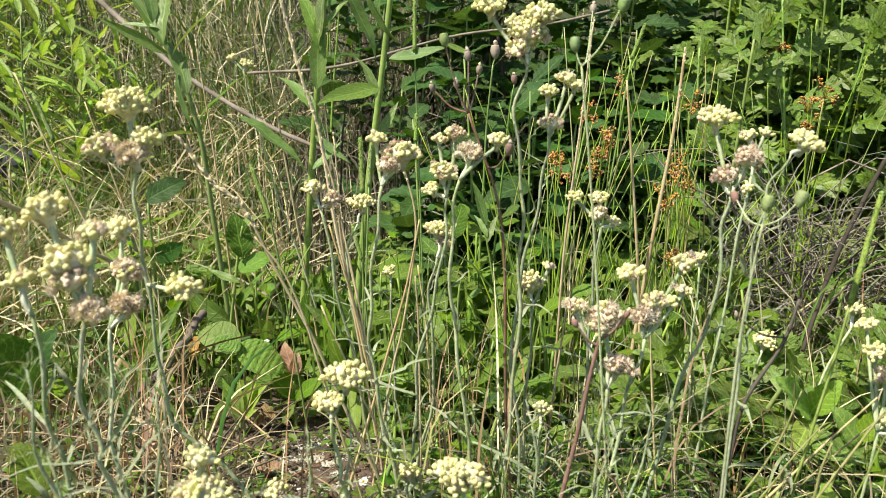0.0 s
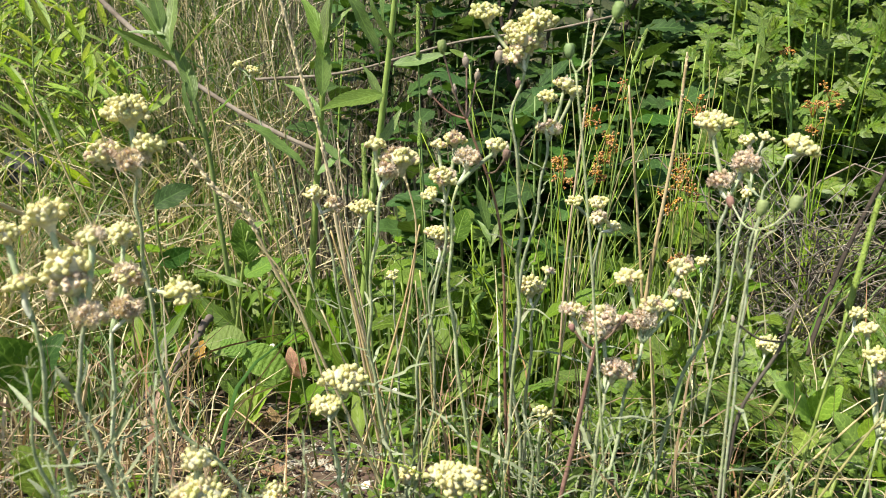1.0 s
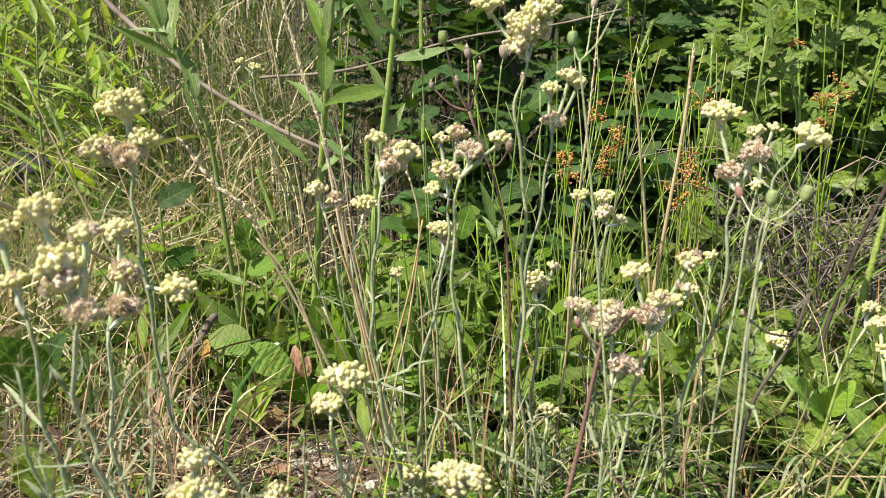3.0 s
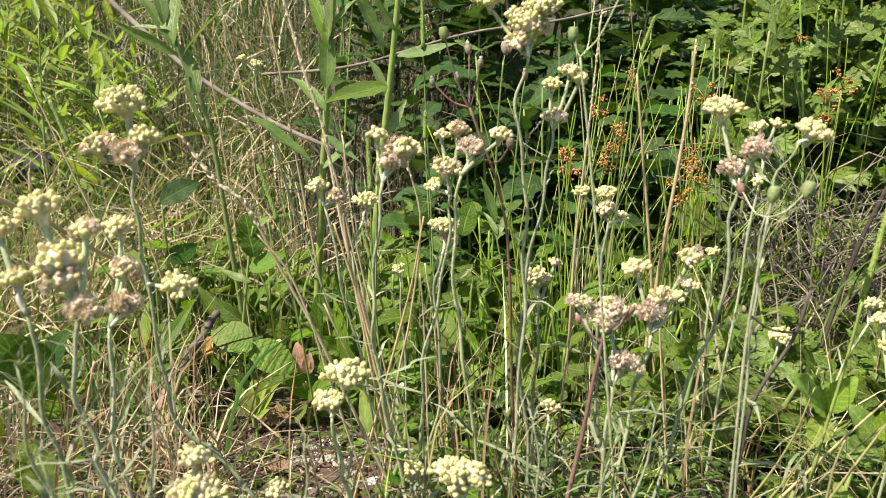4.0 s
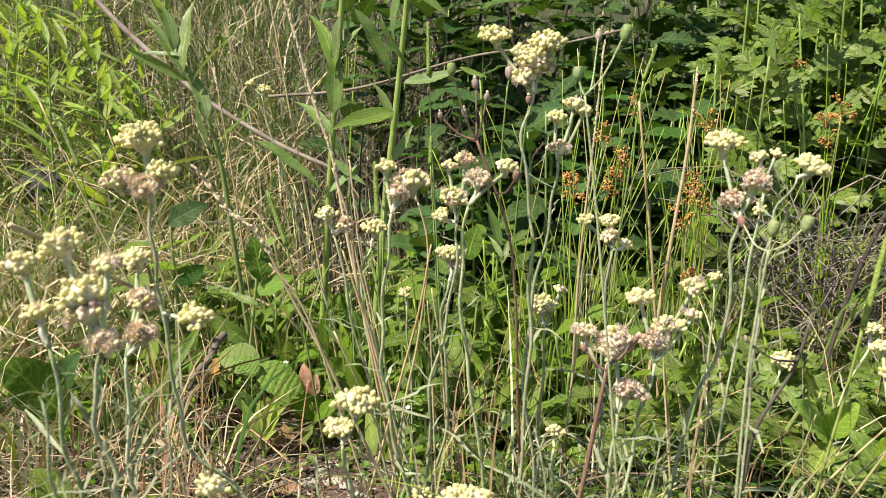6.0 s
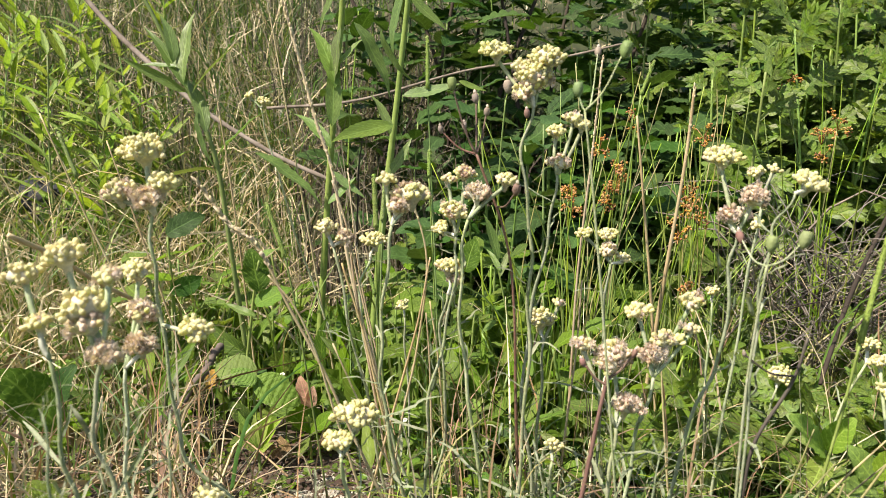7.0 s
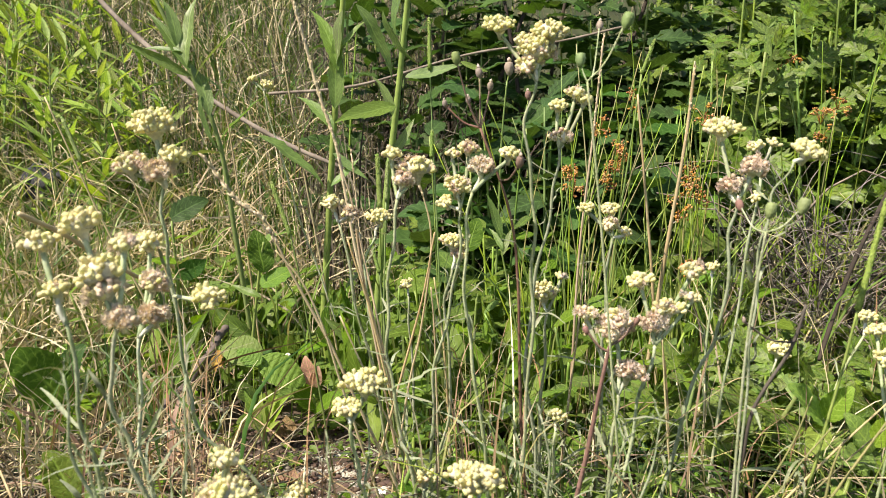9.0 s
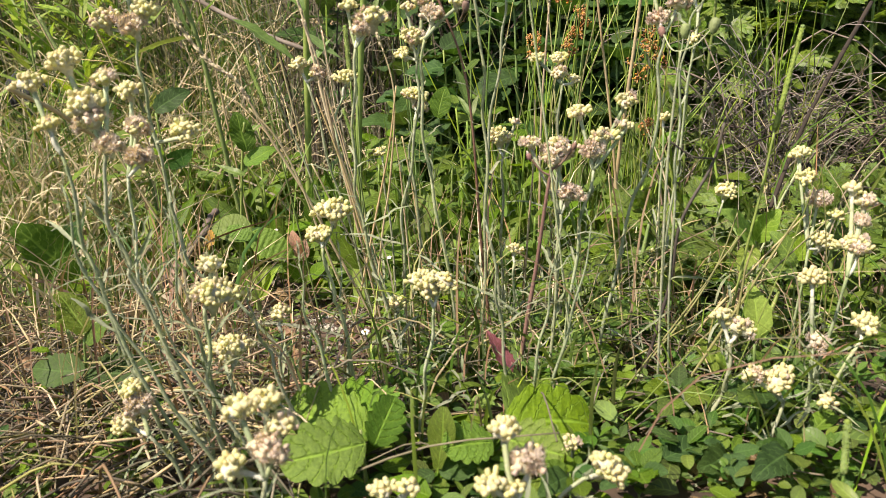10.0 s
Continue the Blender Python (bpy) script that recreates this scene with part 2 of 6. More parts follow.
def leaf_shape(length, width, shape="oval", teeth=0, tooth=0.12, lobes=0, depth=0.6, droop=0.25, fold=0.2, wave=0.0, rows=10, seed=0, quilt=0.0, veins=8):
    """A leaf along +y from its stalk at the origin, with its upper face to +z: outline with teeth or lobes, folded and arched."""
    lot = random.Random(seed)
    outline = {
        "oval": lambda t: math.sin(math.pi * min(1, t * 0.94 + 0.03) ** 0.85) ** 0.75,
        "lance": lambda t: (math.sin(math.pi * t ** 0.72)) ** 1.0 * 0.98 + 0.02,
        "spoon": lambda t: 0.30 + 0.7 * math.sin(math.pi * t ** 1.4) ** 1.0 if t < 0.97 else 0.25,
        "round": lambda t: max(0.05, math.sqrt(max(0, 1 - (2 * t - 1) ** 2))),
    }[shape]
    if teeth:
        rows = max(rows, teeth * 2)
    if lobes:
        rows = max(rows, lobes * 4)
    verts, uvs, faces = [], [], []
    bend = lot.uniform(-0.06, 0.06)
    for i in range(rows + 1):
        t = i / rows
        w = outline(t) * width / 2
        ahead = 0.0
        if teeth:
            w *= 1 + tooth * (0.5 if i % 2 else -0.5)
            ahead = tooth * 0.4 * length / rows if i % 2 else 0
        if lobes:
            ph = (t * lobes) % 1.0
            notch = 1 - depth * (1 - math.sin(math.pi * ph) ** 0.8) if t < 0.86 else 1
            w *= max(0.10, notch)
            ahead = length / lobes * 0.25 * math.sin(math.pi * ph) * notch * 0.9
        y = t * length
        z = -droop * length * t * t + wave * length * math.sin(t * 9 + lot.random()) * 0.05
        x = bend * length * math.sin(t * 2.5)
        lift = w * fold
        ripple = [wave * w * lot.uniform(-0.35, 0.35) for _ in range(2)]
        puff = [quilt * width * abs(math.sin(math.pi * veins * (t - 0.28 * u ** 1.4))) ** 0.7 for u in (0.5, 1.0)]
        verts += [(x - w, y + ahead, z + lift + ripple[0] + puff[1] * 0.4), (x - w * 0.5, y + ahead * 0.45, z + lift * 0.62 + puff[0]), (x, y, z),
                  (x + w * 0.5, y + ahead * 0.45, z + lift * 0.62 + puff[0]), (x + w, y + ahead, z + lift + ripple[1] + puff[1] * 0.4)]
        uvs += [(s, t) for s in (-1, -0.5, 0, 0.5, 1)]
    for i in range(rows):
        for k in range(4):
            a = i * 5 + k
            faces.append((a, a + 1, a + 6, a + 5))
    return verts, faces, uvs


def aim(base, way, up=(0, 0, 1), size=1.0, roll=0.0):
    """A pose that carries a leaf's +y along way with its face towards up."""
    y = Vector(way).normalized()
    x = y.cross(Vector(up))
    x = x.normalized() if x.length > 1e-4 else Vector((1, 0, 0))
    z = x.cross(y)
    return Matrix.Translation(base) @ Matrix((x, y, z)).transposed().to_4x4() @ pose(0, 0, 0, 0, roll, 0) @ Matrix.Scale(size, 4)


def bead(segments, rings, radius, tall, pinch=0.55):
    """A small closed bud, rounded below and drawn in at the top."""
    verts, faces = [(0, 0, 0)], []
    for j in range(1, rings):
        t = j / rings
        r = radius * math.sin(math.pi * t * 0.82 + 0.12) ** 0.8
        for k in range(segments):
            w = 2 * math.pi * (k + 0.5 * (j % 2)) / segments
            verts.append((r * math.cos(w), r * math.sin(w), tall * t))
    verts.append((0, 0, tall * (1 - 0.15 * pinch)))
    for k in range(segments):
        q = (k + 1) % segments
        faces.append((0, 1 + q, 1 + k))
        for j in range(rings - 2):
            a = 1 + j * segments
            faces.append((a + k, a + q, a + segments + q, a + segments + k))
        a = 1 + (rings - 2) * segments
        faces.append((a + k, a + q, len(verts) - 1))
    return verts, faces


# ---- things and parts ----
def thing(name, base, label, category, group=""):
    ob = new(name)
    ob.empty_display_size = 0.01
    ob.location = base
    return tagged(ob, label, category, group)


def part(name, form, mat, parent, label="", at=None):
    """One mesh under a thing or a part; at: its pose in the world (for shared meshes)."""
    me = form if isinstance(form, bpy.types.Mesh) else form.mesh(name, mat)
    ob = new(name, me)
    ob.parent = parent
    top = parent.parent or parent
    origin = top.location
    if at is None:
        at = Matrix.Identity(4)
    ob.matrix_basis = Matrix.Translation(-origin) @ at if parent.parent is None else parent.matrix_basis.inverted() @ Matrix.Translation(-origin) @ at
    return tagged(ob, label) if label else ob


def ground(x, y):
    """Height of the ground: nearly flat among the flowers, a low bank behind."""
    far = max(0.0, min(1.0, (y - 1.1 - 0.25 * x * (x > 0)) / 2.7))
    bank = 1.4 * far * far * (3 - 2 * far)
    dip = -0.012 - 0.060 * max(0.0, min(1.0, (y - 0.5) / 0.38))
    rough = 0.008 * noise.noise(Vector((x * 9, y * 9, 0))) + 0.012 * noise.noise(Vector((x * 2.1, y * 2.1, 3)))
    return bank + dip + rough + 0.004 * noise.noise(Vector((x * 40, y * 40, 1)))


def on_ground(x, y):
    return Vector((x, y, ground(x, y)))


# ---- ground ----
def axis(lo, hi, fine, a, b, far):
    mid = list(np.arange(a, b, fine))
    return [lo] + [a - (a - lo) * s for s in (0.35, 0.1, 0.03, 0.01)] + mid + [b + (hi - b) * s for s in (0.01, 0.03, 0.1, 0.35)] + [hi]


xs, ys = axis(-60, 60, 0.025, -1.8, 1.8, 60), axis(-60, 60, 0.025, -0.2, 3.6, 60)
soil = Form()
soil.add([(x, y, ground(x, y)) for y in ys for x in xs], [(j * len(xs) + i, j * len(xs) + i + 1, (j + 1) * len(xs) + i + 1, (j + 1) * len(xs) + i)
         for j in range(len(ys) - 1) for i in range(len(xs) - 1)])
bed = soil.mesh("ground", SOIL)
bed.materials.append(TURF)
for face in bed.polygons:
    c = face.center
    if c.y > 2.0 or c.y < 0.18 or abs(c.x) > 0.15 + 0.78 * c.y + 0.15 * noise.noise(c * 4):
        face.material_index = 1
tagged(new("ground", bed), "dark crumbly soil with pale lichen patches and litter", "ground", kind="structure")


# ---- flower heads ----
BUD_MESH = [Form().add(*bead(8, 6, 0.00128 * s, 0.0035 * s)).mesh("floret", BUD) for s in (0.88, 1.0, 1.12)]
OLD_MESH = []
for s in (0.95, 1.1, 1.2):
    verts, faces = bead(8, 5, 0.00112 * s, 0.0034 * s, 1.5)
    verts = [(x * rnd.uniform(0.8, 1.25), y * rnd.uniform(0.8, 1.25), z * rnd.uniform(0.92, 1.1)) for x, y, z in verts]
    OLD_MESH.append(Form().add(verts, faces).mesh("floret", BUD_OLD))
FLUFF_MESH = []
for s in (1.0, 1.15):
    puff = Form().add(*bead(7, 4, 0.0012 * s, 0.0028 * s))
    for k in range(64):
        w, tilt = k * 2.4 + rnd.uniform(-0.3, 0.3), 1.5 * math.sqrt((k + 0.5) / 64)
        d = Vector((math.cos(w) * math.sin(tilt), math.sin(w) * math.sin(tilt), math.cos(tilt)))
        a = Vector((0, 0, 0.0012))
        bend = Vector((rnd.uniform(-1, 1), rnd.uniform(-1, 1), rnd.uniform(-1, 1))) * 0.0005
        strip(puff, [a, a + d * 0.0013 + bend, a + d * rnd.uniform(0.0017, 0.0024) * s + bend * 2], 0.00045, tip=0.8)
    FLUFF_MESH.append(puff.mesh("floret", FLUFF))


def flower_cluster(plant, root, centre, radius, age):
    """A flat-topped head of small buds on woolly stalks; age 0: closed pale yellow, 1: faded and fluffy."""
    root, centre = Vector(root), Vector(centre)
    way = (centre - root).normalized()
    way = (way * 0.5 + Vector((rnd.uniform(-0.25, 0.25), rnd.uniform(-0.6, -0.1), 0.75))).normalized()
    side = way.cross(Vector((0.2, 0.9, 0.1))).normalized()
    over = way.cross(side)
    n = max(9, int(1.12 * (radius / 0.00122) ** 2))
    wool = Form()
    heart = centre - way * radius * 0.75
    bow = root.lerp(heart, 0.5) + Vector((rnd.uniform(-1, 1), rnd.uniform(-1, 1), 0)) * 0.0015
    part("branch", tube(Form(), spline([root, bow, heart], 4), 0.0011, 0.0012, 6, 0.25), WOOL_PALE if (heart - root).length < 0.016 else WOOL, plant)
    places, shape = [], rnd.uniform(0.8, 1.0)
    rise = rnd.uniform(0.55, 0.75) if age < 0.6 else 0.9
    lobes = [(rnd.uniform(0, 6.28), rnd.uniform(0.08, 0.2)) for _ in range(3)]

    def cap(tilt, w, swell):
        """A point of the uneven dome that carries the florets."""
        reach = swell * (0.93 + math.sin(tilt) * sum(a * math.cos((i + 2) * w + ph) for i, (ph, a) in enumerate(lobes)))
        bulge = 1 + 0.30 * math.sin(3 * w + lobes[0][0] + 4 * tilt) * math.sin(tilt)
        return (side * math.cos(w) + over * shape * math.sin(w)) * (math.sin(tilt) * reach * radius) + way * (math.cos(tilt) * rise * swell * bulge * radius)

    for k in range(n):
        if rnd.random() < 0.05:
            continue
        tilt, w = math.acos(1 - (k + 0.5) / n * 1.16), k * 2.39996 + rnd.uniform(-0.3, 0.3)
        out = cap(tilt, w, rnd.uniform(0.86, 1.08))
        d = (out * 0.9 / radius + way * 0.55 + Vector((rnd.uniform(-0.2, 0.2), rnd.uniform(-0.2, 0.2), 0))).normalized()
        places.append((centre + out - d * 0.0024 - way * radius * 0.2, d))
    rings, turns = 7, 14
    spin = [k * 2 * math.pi / turns for k in range(turns)]
    dome = [centre - way * radius * 0.2 + cap(0.25 + 1.75 * a / (rings - 1), w, rnd.uniform(0.80, 0.88)) for a in range(rings) for w in spin]
    for along, wide in ((0.30, radius * 0.50), (-0.05, radius * 0.26), (-0.5, 0.0013)):
        dome += [heart + way * radius * along + (side * math.cos(w) + over * math.sin(w)) * wide for w in spin]
    rings += 3
    wool.add(dome, [(a * turns + k, a * turns + (k + 1) % turns, (a + 1) * turns + (k + 1) % turns, (a + 1) * turns + k) for a in range(rings - 1) for k in range(turns)]
             + [tuple(range(turns - 1, -1, -1)), tuple((rings - 1) * turns + k for k in range(turns))])
    body = part("corymb", wool, WOOL_WHITE, plant, "woolly cluster of faded fluffy flower heads" if age > 0.6 else "flat woolly cluster of pale yellow buds")
    far = {}
    for p, d in places:
        stock = BUD_MESH if rnd.random() > age else (FLUFF_MESH if rnd.random() < 0.45 + 0.2 * (age > 0.95) else OLD_MESH)
        me = rnd.choice(stock)
        at = Matrix.Translation(p) @ d.to_track_quat("Z", "Y").to_matrix().to_4x4() @ Matrix.Diagonal((*[rnd.uniform(0.85, 1.2)] * 2, rnd.uniform(0.95, 1.5), 1))
        if centre.y < 0.37:
            part("floret", me, None, body, at=at)
        else:
            far.setdefault(me.materials[0], Form()).add([v.co for v in me.vertices], [tuple(q.vertices) for q in me.polygons], m=at)
    for mat, form in far.items():
        tagged(part("bloom", form, mat, body), kind="stuff")


WOOL_LEAVES = [Form().add(*leaf_shape(0.047, 0.0042, "spoon", droop=dr, fold=0.5, wave=1.6, rows=10, seed=i)).mesh("leaf", WOOL_LEAF)
               for i, dr in enumerate((0.1, 0.4, 0.8, 1.2, 1.7))]


def cudweed(base, stem, heads, r=0.00105, leaves=18, label=""):
    """A woolly grey-green cudweed: base, the places its stem passes, and clusters (x, y, z, radius, age)."""
    base = on_ground(base[0], base[1])
    old = sum(h[4] for h in heads) / max(1, len(heads))
    plant = thing("cudweed", base, label or ("grey-green woolly cudweed shoot without flowers" if not heads else "grey-green woolly cudweed with faded fluffy flower clusters" if old > 0.5 else
                  "grey-green woolly cudweed with pale yellow flower clusters"), "flower", "cudweeds among the grass")
    line = spline([Vector(base) - Vector((0, 0, 0.004)), *stem], 6)
    turn = rnd.uniform(0, 6.28)
    line = [p + Vector((math.sin(i * 0.9 + turn), math.cos(i * 0.7 + turn), 0)) * 0.0011 for i, p in enumerate(line)]
    part("stem", tube(Form(), line, r * 1.25, r * (0.85 if heads else 0.35), 7, 0.3), WOOL, plant)
    top = line[-1]
    for k in range(0 if heads else 7):
        w = k * 2.4
        part("leaf", rnd.choice(WOOL_LEAVES[:3]), None, plant, at=aim(line[-1 - k % 3], (0.35 * math.cos(w), 0.35 * math.sin(w), 1), (-math.cos(w), -math.sin(w), 0.3), rnd.uniform(0.12, 0.28), 0))
    for x, y, z, size, age in heads:
        c = Vector((x, y, z))
        near = min(line[len(line) // 3:], key=lambda p: (p - c).length + max(0, p.z - c.z + 0.012) * 4)
        flower_cluster(plant, top if (top - c).length < 0.03 else near, c, size, age)
    for k in range(leaves):
        t = (k + rnd.random()) / leaves
        i = min(len(line) - 2, int((t ** 1.5) * 0.85 * len(line)))
        p, up = line[i], (line[i + 1] - line[i]).normalized()
        w = k * 2.4 + rnd.random()
        out = Vector((math.cos(w), math.sin(w), 0))
        low = t < 0.35
        way = up * (0.35 if low else 1.2) + out * rnd.uniform(0.4, 0.9)
        part("leaf", rnd.choice(WOOL_LEAVES[2:] if low else WOOL_LEAVES[:4]), None, plant,
             at=aim(p, way, up - out * 0.2, rnd.uniform(0.4, 0.95) * (1.0 - 0.5 * t) * (1.0 if heads else 0.55), rnd.uniform(-40, 40)))


def dry_stalk(base, stem, r=0.0012, head=0.45, size=1.0, mat=None):
    """A dead grass stalk; the upper share `head` carries seeds close to it."""
    base = on_ground(base[0], base[1])
    if mat is RUSH:
        plant = thing("grass_stem", base, "thin green grass stem leaning over the herbs", "grass", "green grass stems")
    elif mat is TAN_STEM:
        plant = thing("dry_grass_stalk", base, "tan dying grass stalk leaning over the herbs", "grass", "dead grass stalks")
    else:
        plant = thing("dry_grass_stalk", base, "dead straw-coloured grass stalk with dry seeds" if head else "bare dead straw-coloured grass stalk", "grass", "dead grass stalks")
    line = spline([base, *stem], 8)
    part("stem", tube(Form(), line, r * 1.1, r * 0.6, 6, 0.1), mat or STALK, plant)
    if head:
        seeds = Form()
        first = int(len(line) * (1 - head))
        for i in range(first, len(line) - 1):
            for k in range(4):
                p = line[i].lerp(line[i + 1], rnd.random())
                d = (line[i + 1] - line[i]).normalized()
                w = rnd.uniform(0, 6.28)
                out = (d.cross(Vector((0.3, 0.9, 0.1))).normalized() * math.cos(w) + d.cross(Vector((0.9, 0.1, 0.2))).normalized() * math.sin(w))
                m = Matrix.Translation(p) @ (d + out * 0.22).to_track_quat("Z", "Y").to_matrix().to_4x4()
                seeds.add(*bead(5, 4, 0.0009 * size, rnd.uniform(0.0045, 0.007) * size), m=m)
        part("seed_head", seeds, SEED, plant)


def spike_grass(base, stem, spike, r=0.0025):
    """A green grass with a dense cylindrical spike that runs through `spike`."""
    base = on_ground(base[0], base[1])
    plant = thing("spike_grass", base, "green grass stem with a dense cylindrical spike", "grass", "green spiked grasses")
    part("stem", tube(Form(), spline([base, *stem, spike[0]], 6), 0.0011, 0.0008, 5), GREEN_STEM, plant)
    core = spline(spike, 10)
    form = Form()
    tube(form, core, r * 0.95, r * 0.75, 9, 0.06)
    form.add(*bead(8, 5, r * 0.75, r * 2.4), m=Matrix.Translation(core[-1] - (core[-1] - core[-2]).normalized() * r) @ (core[-1] - core[-2]).to_track_quat("Z", "Y").to_matrix().to_4x4())
    for p, q in zip(core, core[1:]):
        d = (q - p).normalized()
        a = d.cross(Vector((0.2, 0.95, 0.1))).normalized()
        b = d.cross(a)
        for k in range(20):
            w = rnd.uniform(0, 6.28)
            out = a * math.cos(w) + b * math.sin(w)
            m = Matrix.Translation(p.lerp(q, rnd.random()) + out * r * 0.78) @ (d * 3.5 + out).to_track_quat("Z", "Y").to_matrix().to_4x4()
            form.add(*bead(4, 3, r * 0.16, r * 0.7), m=m)
    part("spike", form, SPIKE, plant)


def twig(name, points, r0, r1, mat, label, knots=0.25, category="branch"):
    knots = 0.7 if mat is WOOD else knots
    form = tube(Form(), spline(points, 9), r0, r1, 8, knots)
    return tagged(new(name, form.mesh(name, mat)), label, category)


LANCE = [Form().add(*leaf_shape(1.0, 0.23, "lance", teeth=9, tooth=0.10, droop=d, fold=0.25, wave=0.25, rows=18, seed=i)).mesh("leaf", LEAF_TALL) for i, d in enumerate((0.05, 0.22, 0.4))]
SLIM = [Form().add(*leaf_shape(1.0, 0.15, "lance", droop=d, fold=0.3, wave=0.2, rows=9, seed=i)).mesh("leaf", LEAF_TALL) for i, d in enumerate((0.1, 0.3, 0.5))]
SLIM_FRESH = [Form().add(*leaf_shape(1.0, 0.17, "lance", droop=d, fold=0.3, wave=0.2, rows=7, seed=i)).mesh("leaf", LEAF_SHOOT) for i, d in enumerate((0.1, 0.3, 0.5))]
OVAL_LIGHT = [Form().add(*leaf_shape(1.0, 0.62, "oval", teeth=9, tooth=0.03, droop=d, fold=0.2, wave=0.3, rows=18, seed=i + 8)).mesh("leaf", LEAF_SHOOT) for i, d in enumerate((0.15, 0.3))]
SLIM_WIDE = [Form().add(*leaf_shape(0.8, 0.24, "lance", droop=d, fold=0.35, wave=0.3, rows=10, seed=i)).mesh("leaf", LEAF_SHOOT) for i, d in enumerate((0.1, 0.25))]
OVAL = [Form().add(*leaf_shape(1.0, 0.66, "oval", teeth=11, tooth=0.07, droop=d, fold=0.16, wave=0.4, rows=22, seed=i)).mesh("leaf", LEAF) for i, d in enumerate((0.12, 0.25, 0.4))]
OVAL_BRIGHT = [Form().add(*leaf_shape(1.0, 0.70, "oval", teeth=24, tooth=0.035, droop=d, fold=0.14, wave=0.12, rows=48, seed=i + 4, quilt=0.05, veins=8)).mesh("leaf", LEAF_BRIGHT) for i, d in enumerate((0.12, 0.25, 0.35))]
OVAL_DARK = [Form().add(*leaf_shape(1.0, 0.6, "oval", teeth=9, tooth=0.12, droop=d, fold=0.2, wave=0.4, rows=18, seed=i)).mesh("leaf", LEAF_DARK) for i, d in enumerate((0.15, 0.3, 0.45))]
SPOON = [Form().add(*leaf_shape(1.0, 0.5, "spoon", droop=d, fold=0.2, wave=0.3, rows=9, seed=i)).mesh("leaf", LEAF) for i, d in enumerate((0.1, 0.3))]
SCALLOP = [Form().add(*leaf_shape(1.0, 0.86, "round", lobes=5, depth=0.24, droop=d, fold=0.22, wave=0.12, rows=48, seed=i, quilt=0.02, veins=5)).mesh("leaf", LEAF_CRINKLED) for i, d in enumerate((0.2, 0.35))]
RED = [Form().add(*leaf_shape(1.0, 0.55, "oval", teeth=8, tooth=0.06, droop=0.2, fold=0.3, wave=0.4, rows=16, seed=3)).mesh("leaf", LEAF_RED)]
PINK = [Form().add(*leaf_shape(1.0, 0.42, "lance", teeth=8, tooth=0.12, droop=0.1, fold=0.3, wave=0.4, rows=16, seed=3)).mesh("leaf", LEAF_PINK)]
YELLOW = [Form().add(*leaf_shape(1.0, 0.6, "oval", teeth=8, tooth=0.06, droop=0.3, fold=0.3, wave=0.9, rows=16, seed=5)).mesh("leaf", LEAF_YELLOW)]


def mug_leaf(seed):
    """A mugwort leaf: narrow pointed lobes, themselves cut, on both sides of a thin middle."""
    lot, form = random.Random(seed), Form()

    def blade(base, way, length, width):
        v, f, uv = leaf_shape(length, width, "lance", droop=lot.uniform(0.0, 0.3), fold=0.2, rows=4, seed=lot.randint(0, 99))
        form.add(v, f, uv, aim(base, way, (lot.uniform(-0.2, 0.2), 0, 1)))

    for s in (-1, 1):
        for i, (y, ln) in enumerate(((0.20, 0.26), (0.40, 0.44), (0.60, 0.42))):
            base = Vector((0, y, -0.1 * y * y))
            ang = 0.92 - 0.16 * i + lot.uniform(-0.12, 0.12)
            way = Vector((s * math.sin(ang), math.cos(ang), -0.08))
            blade(base, way, ln, 0.19)
            for q, turn in ((0.34, 0.55), (0.42, -0.5), (0.58, 0.4)):
                a = ang + turn
                blade(base + way * ln * q, Vector((s * math.sin(a), math.cos(a), -0.1)), ln * 0.46, 0.10)
    blade(Vector((0, 0.55, -0.03)), Vector((0, 1, -0.15)), 0.5, 0.22)
    for s in (-1, 1):
        blade(Vector((0, 0.72, -0.06)), Vector((s * 0.55, 0.8, -0.1)), 0.28, 0.12)
    strip(form, [Vector((0, 0, 0)), Vector((0, 0.3, -0.01)), Vector((0, 0.62, -0.04))], 0.12, Vector((0, 0, 1)), 0.1, 0.6)
    return form.mesh("leaf", LEAF_MUG)


MUG = [mug_leaf(i) for i in range(5)]


def leafy_stem(name, base, stem, leaves, mat, r, label, category="plant", group=""):
    """A single stem with leaves given as (stock, root, tip, roll); a leaf's length is from root to tip."""
    base = on_ground(base[0], base[1])
    plant = thing(name, base, label, category, group)
    if stem:
        part("stem", tube(Form(), spline([Vector(base) - Vector((0, 0, 0.004)), *stem], 7), r * 1.15, r * 0.7, 8, 0.08), mat, plant)
    for stock, root, tip, roll in leaves:
        a, b = Vector(root), Vector(tip)
        me = stock[int(rnd.random() * len(stock))]
        part("leaf", me, None, plant, at=aim(a, b - a, (rnd.uniform(-0.25, 0.15), -0.75, 0.75), (b - a).length * 1.04, roll))
    return plant


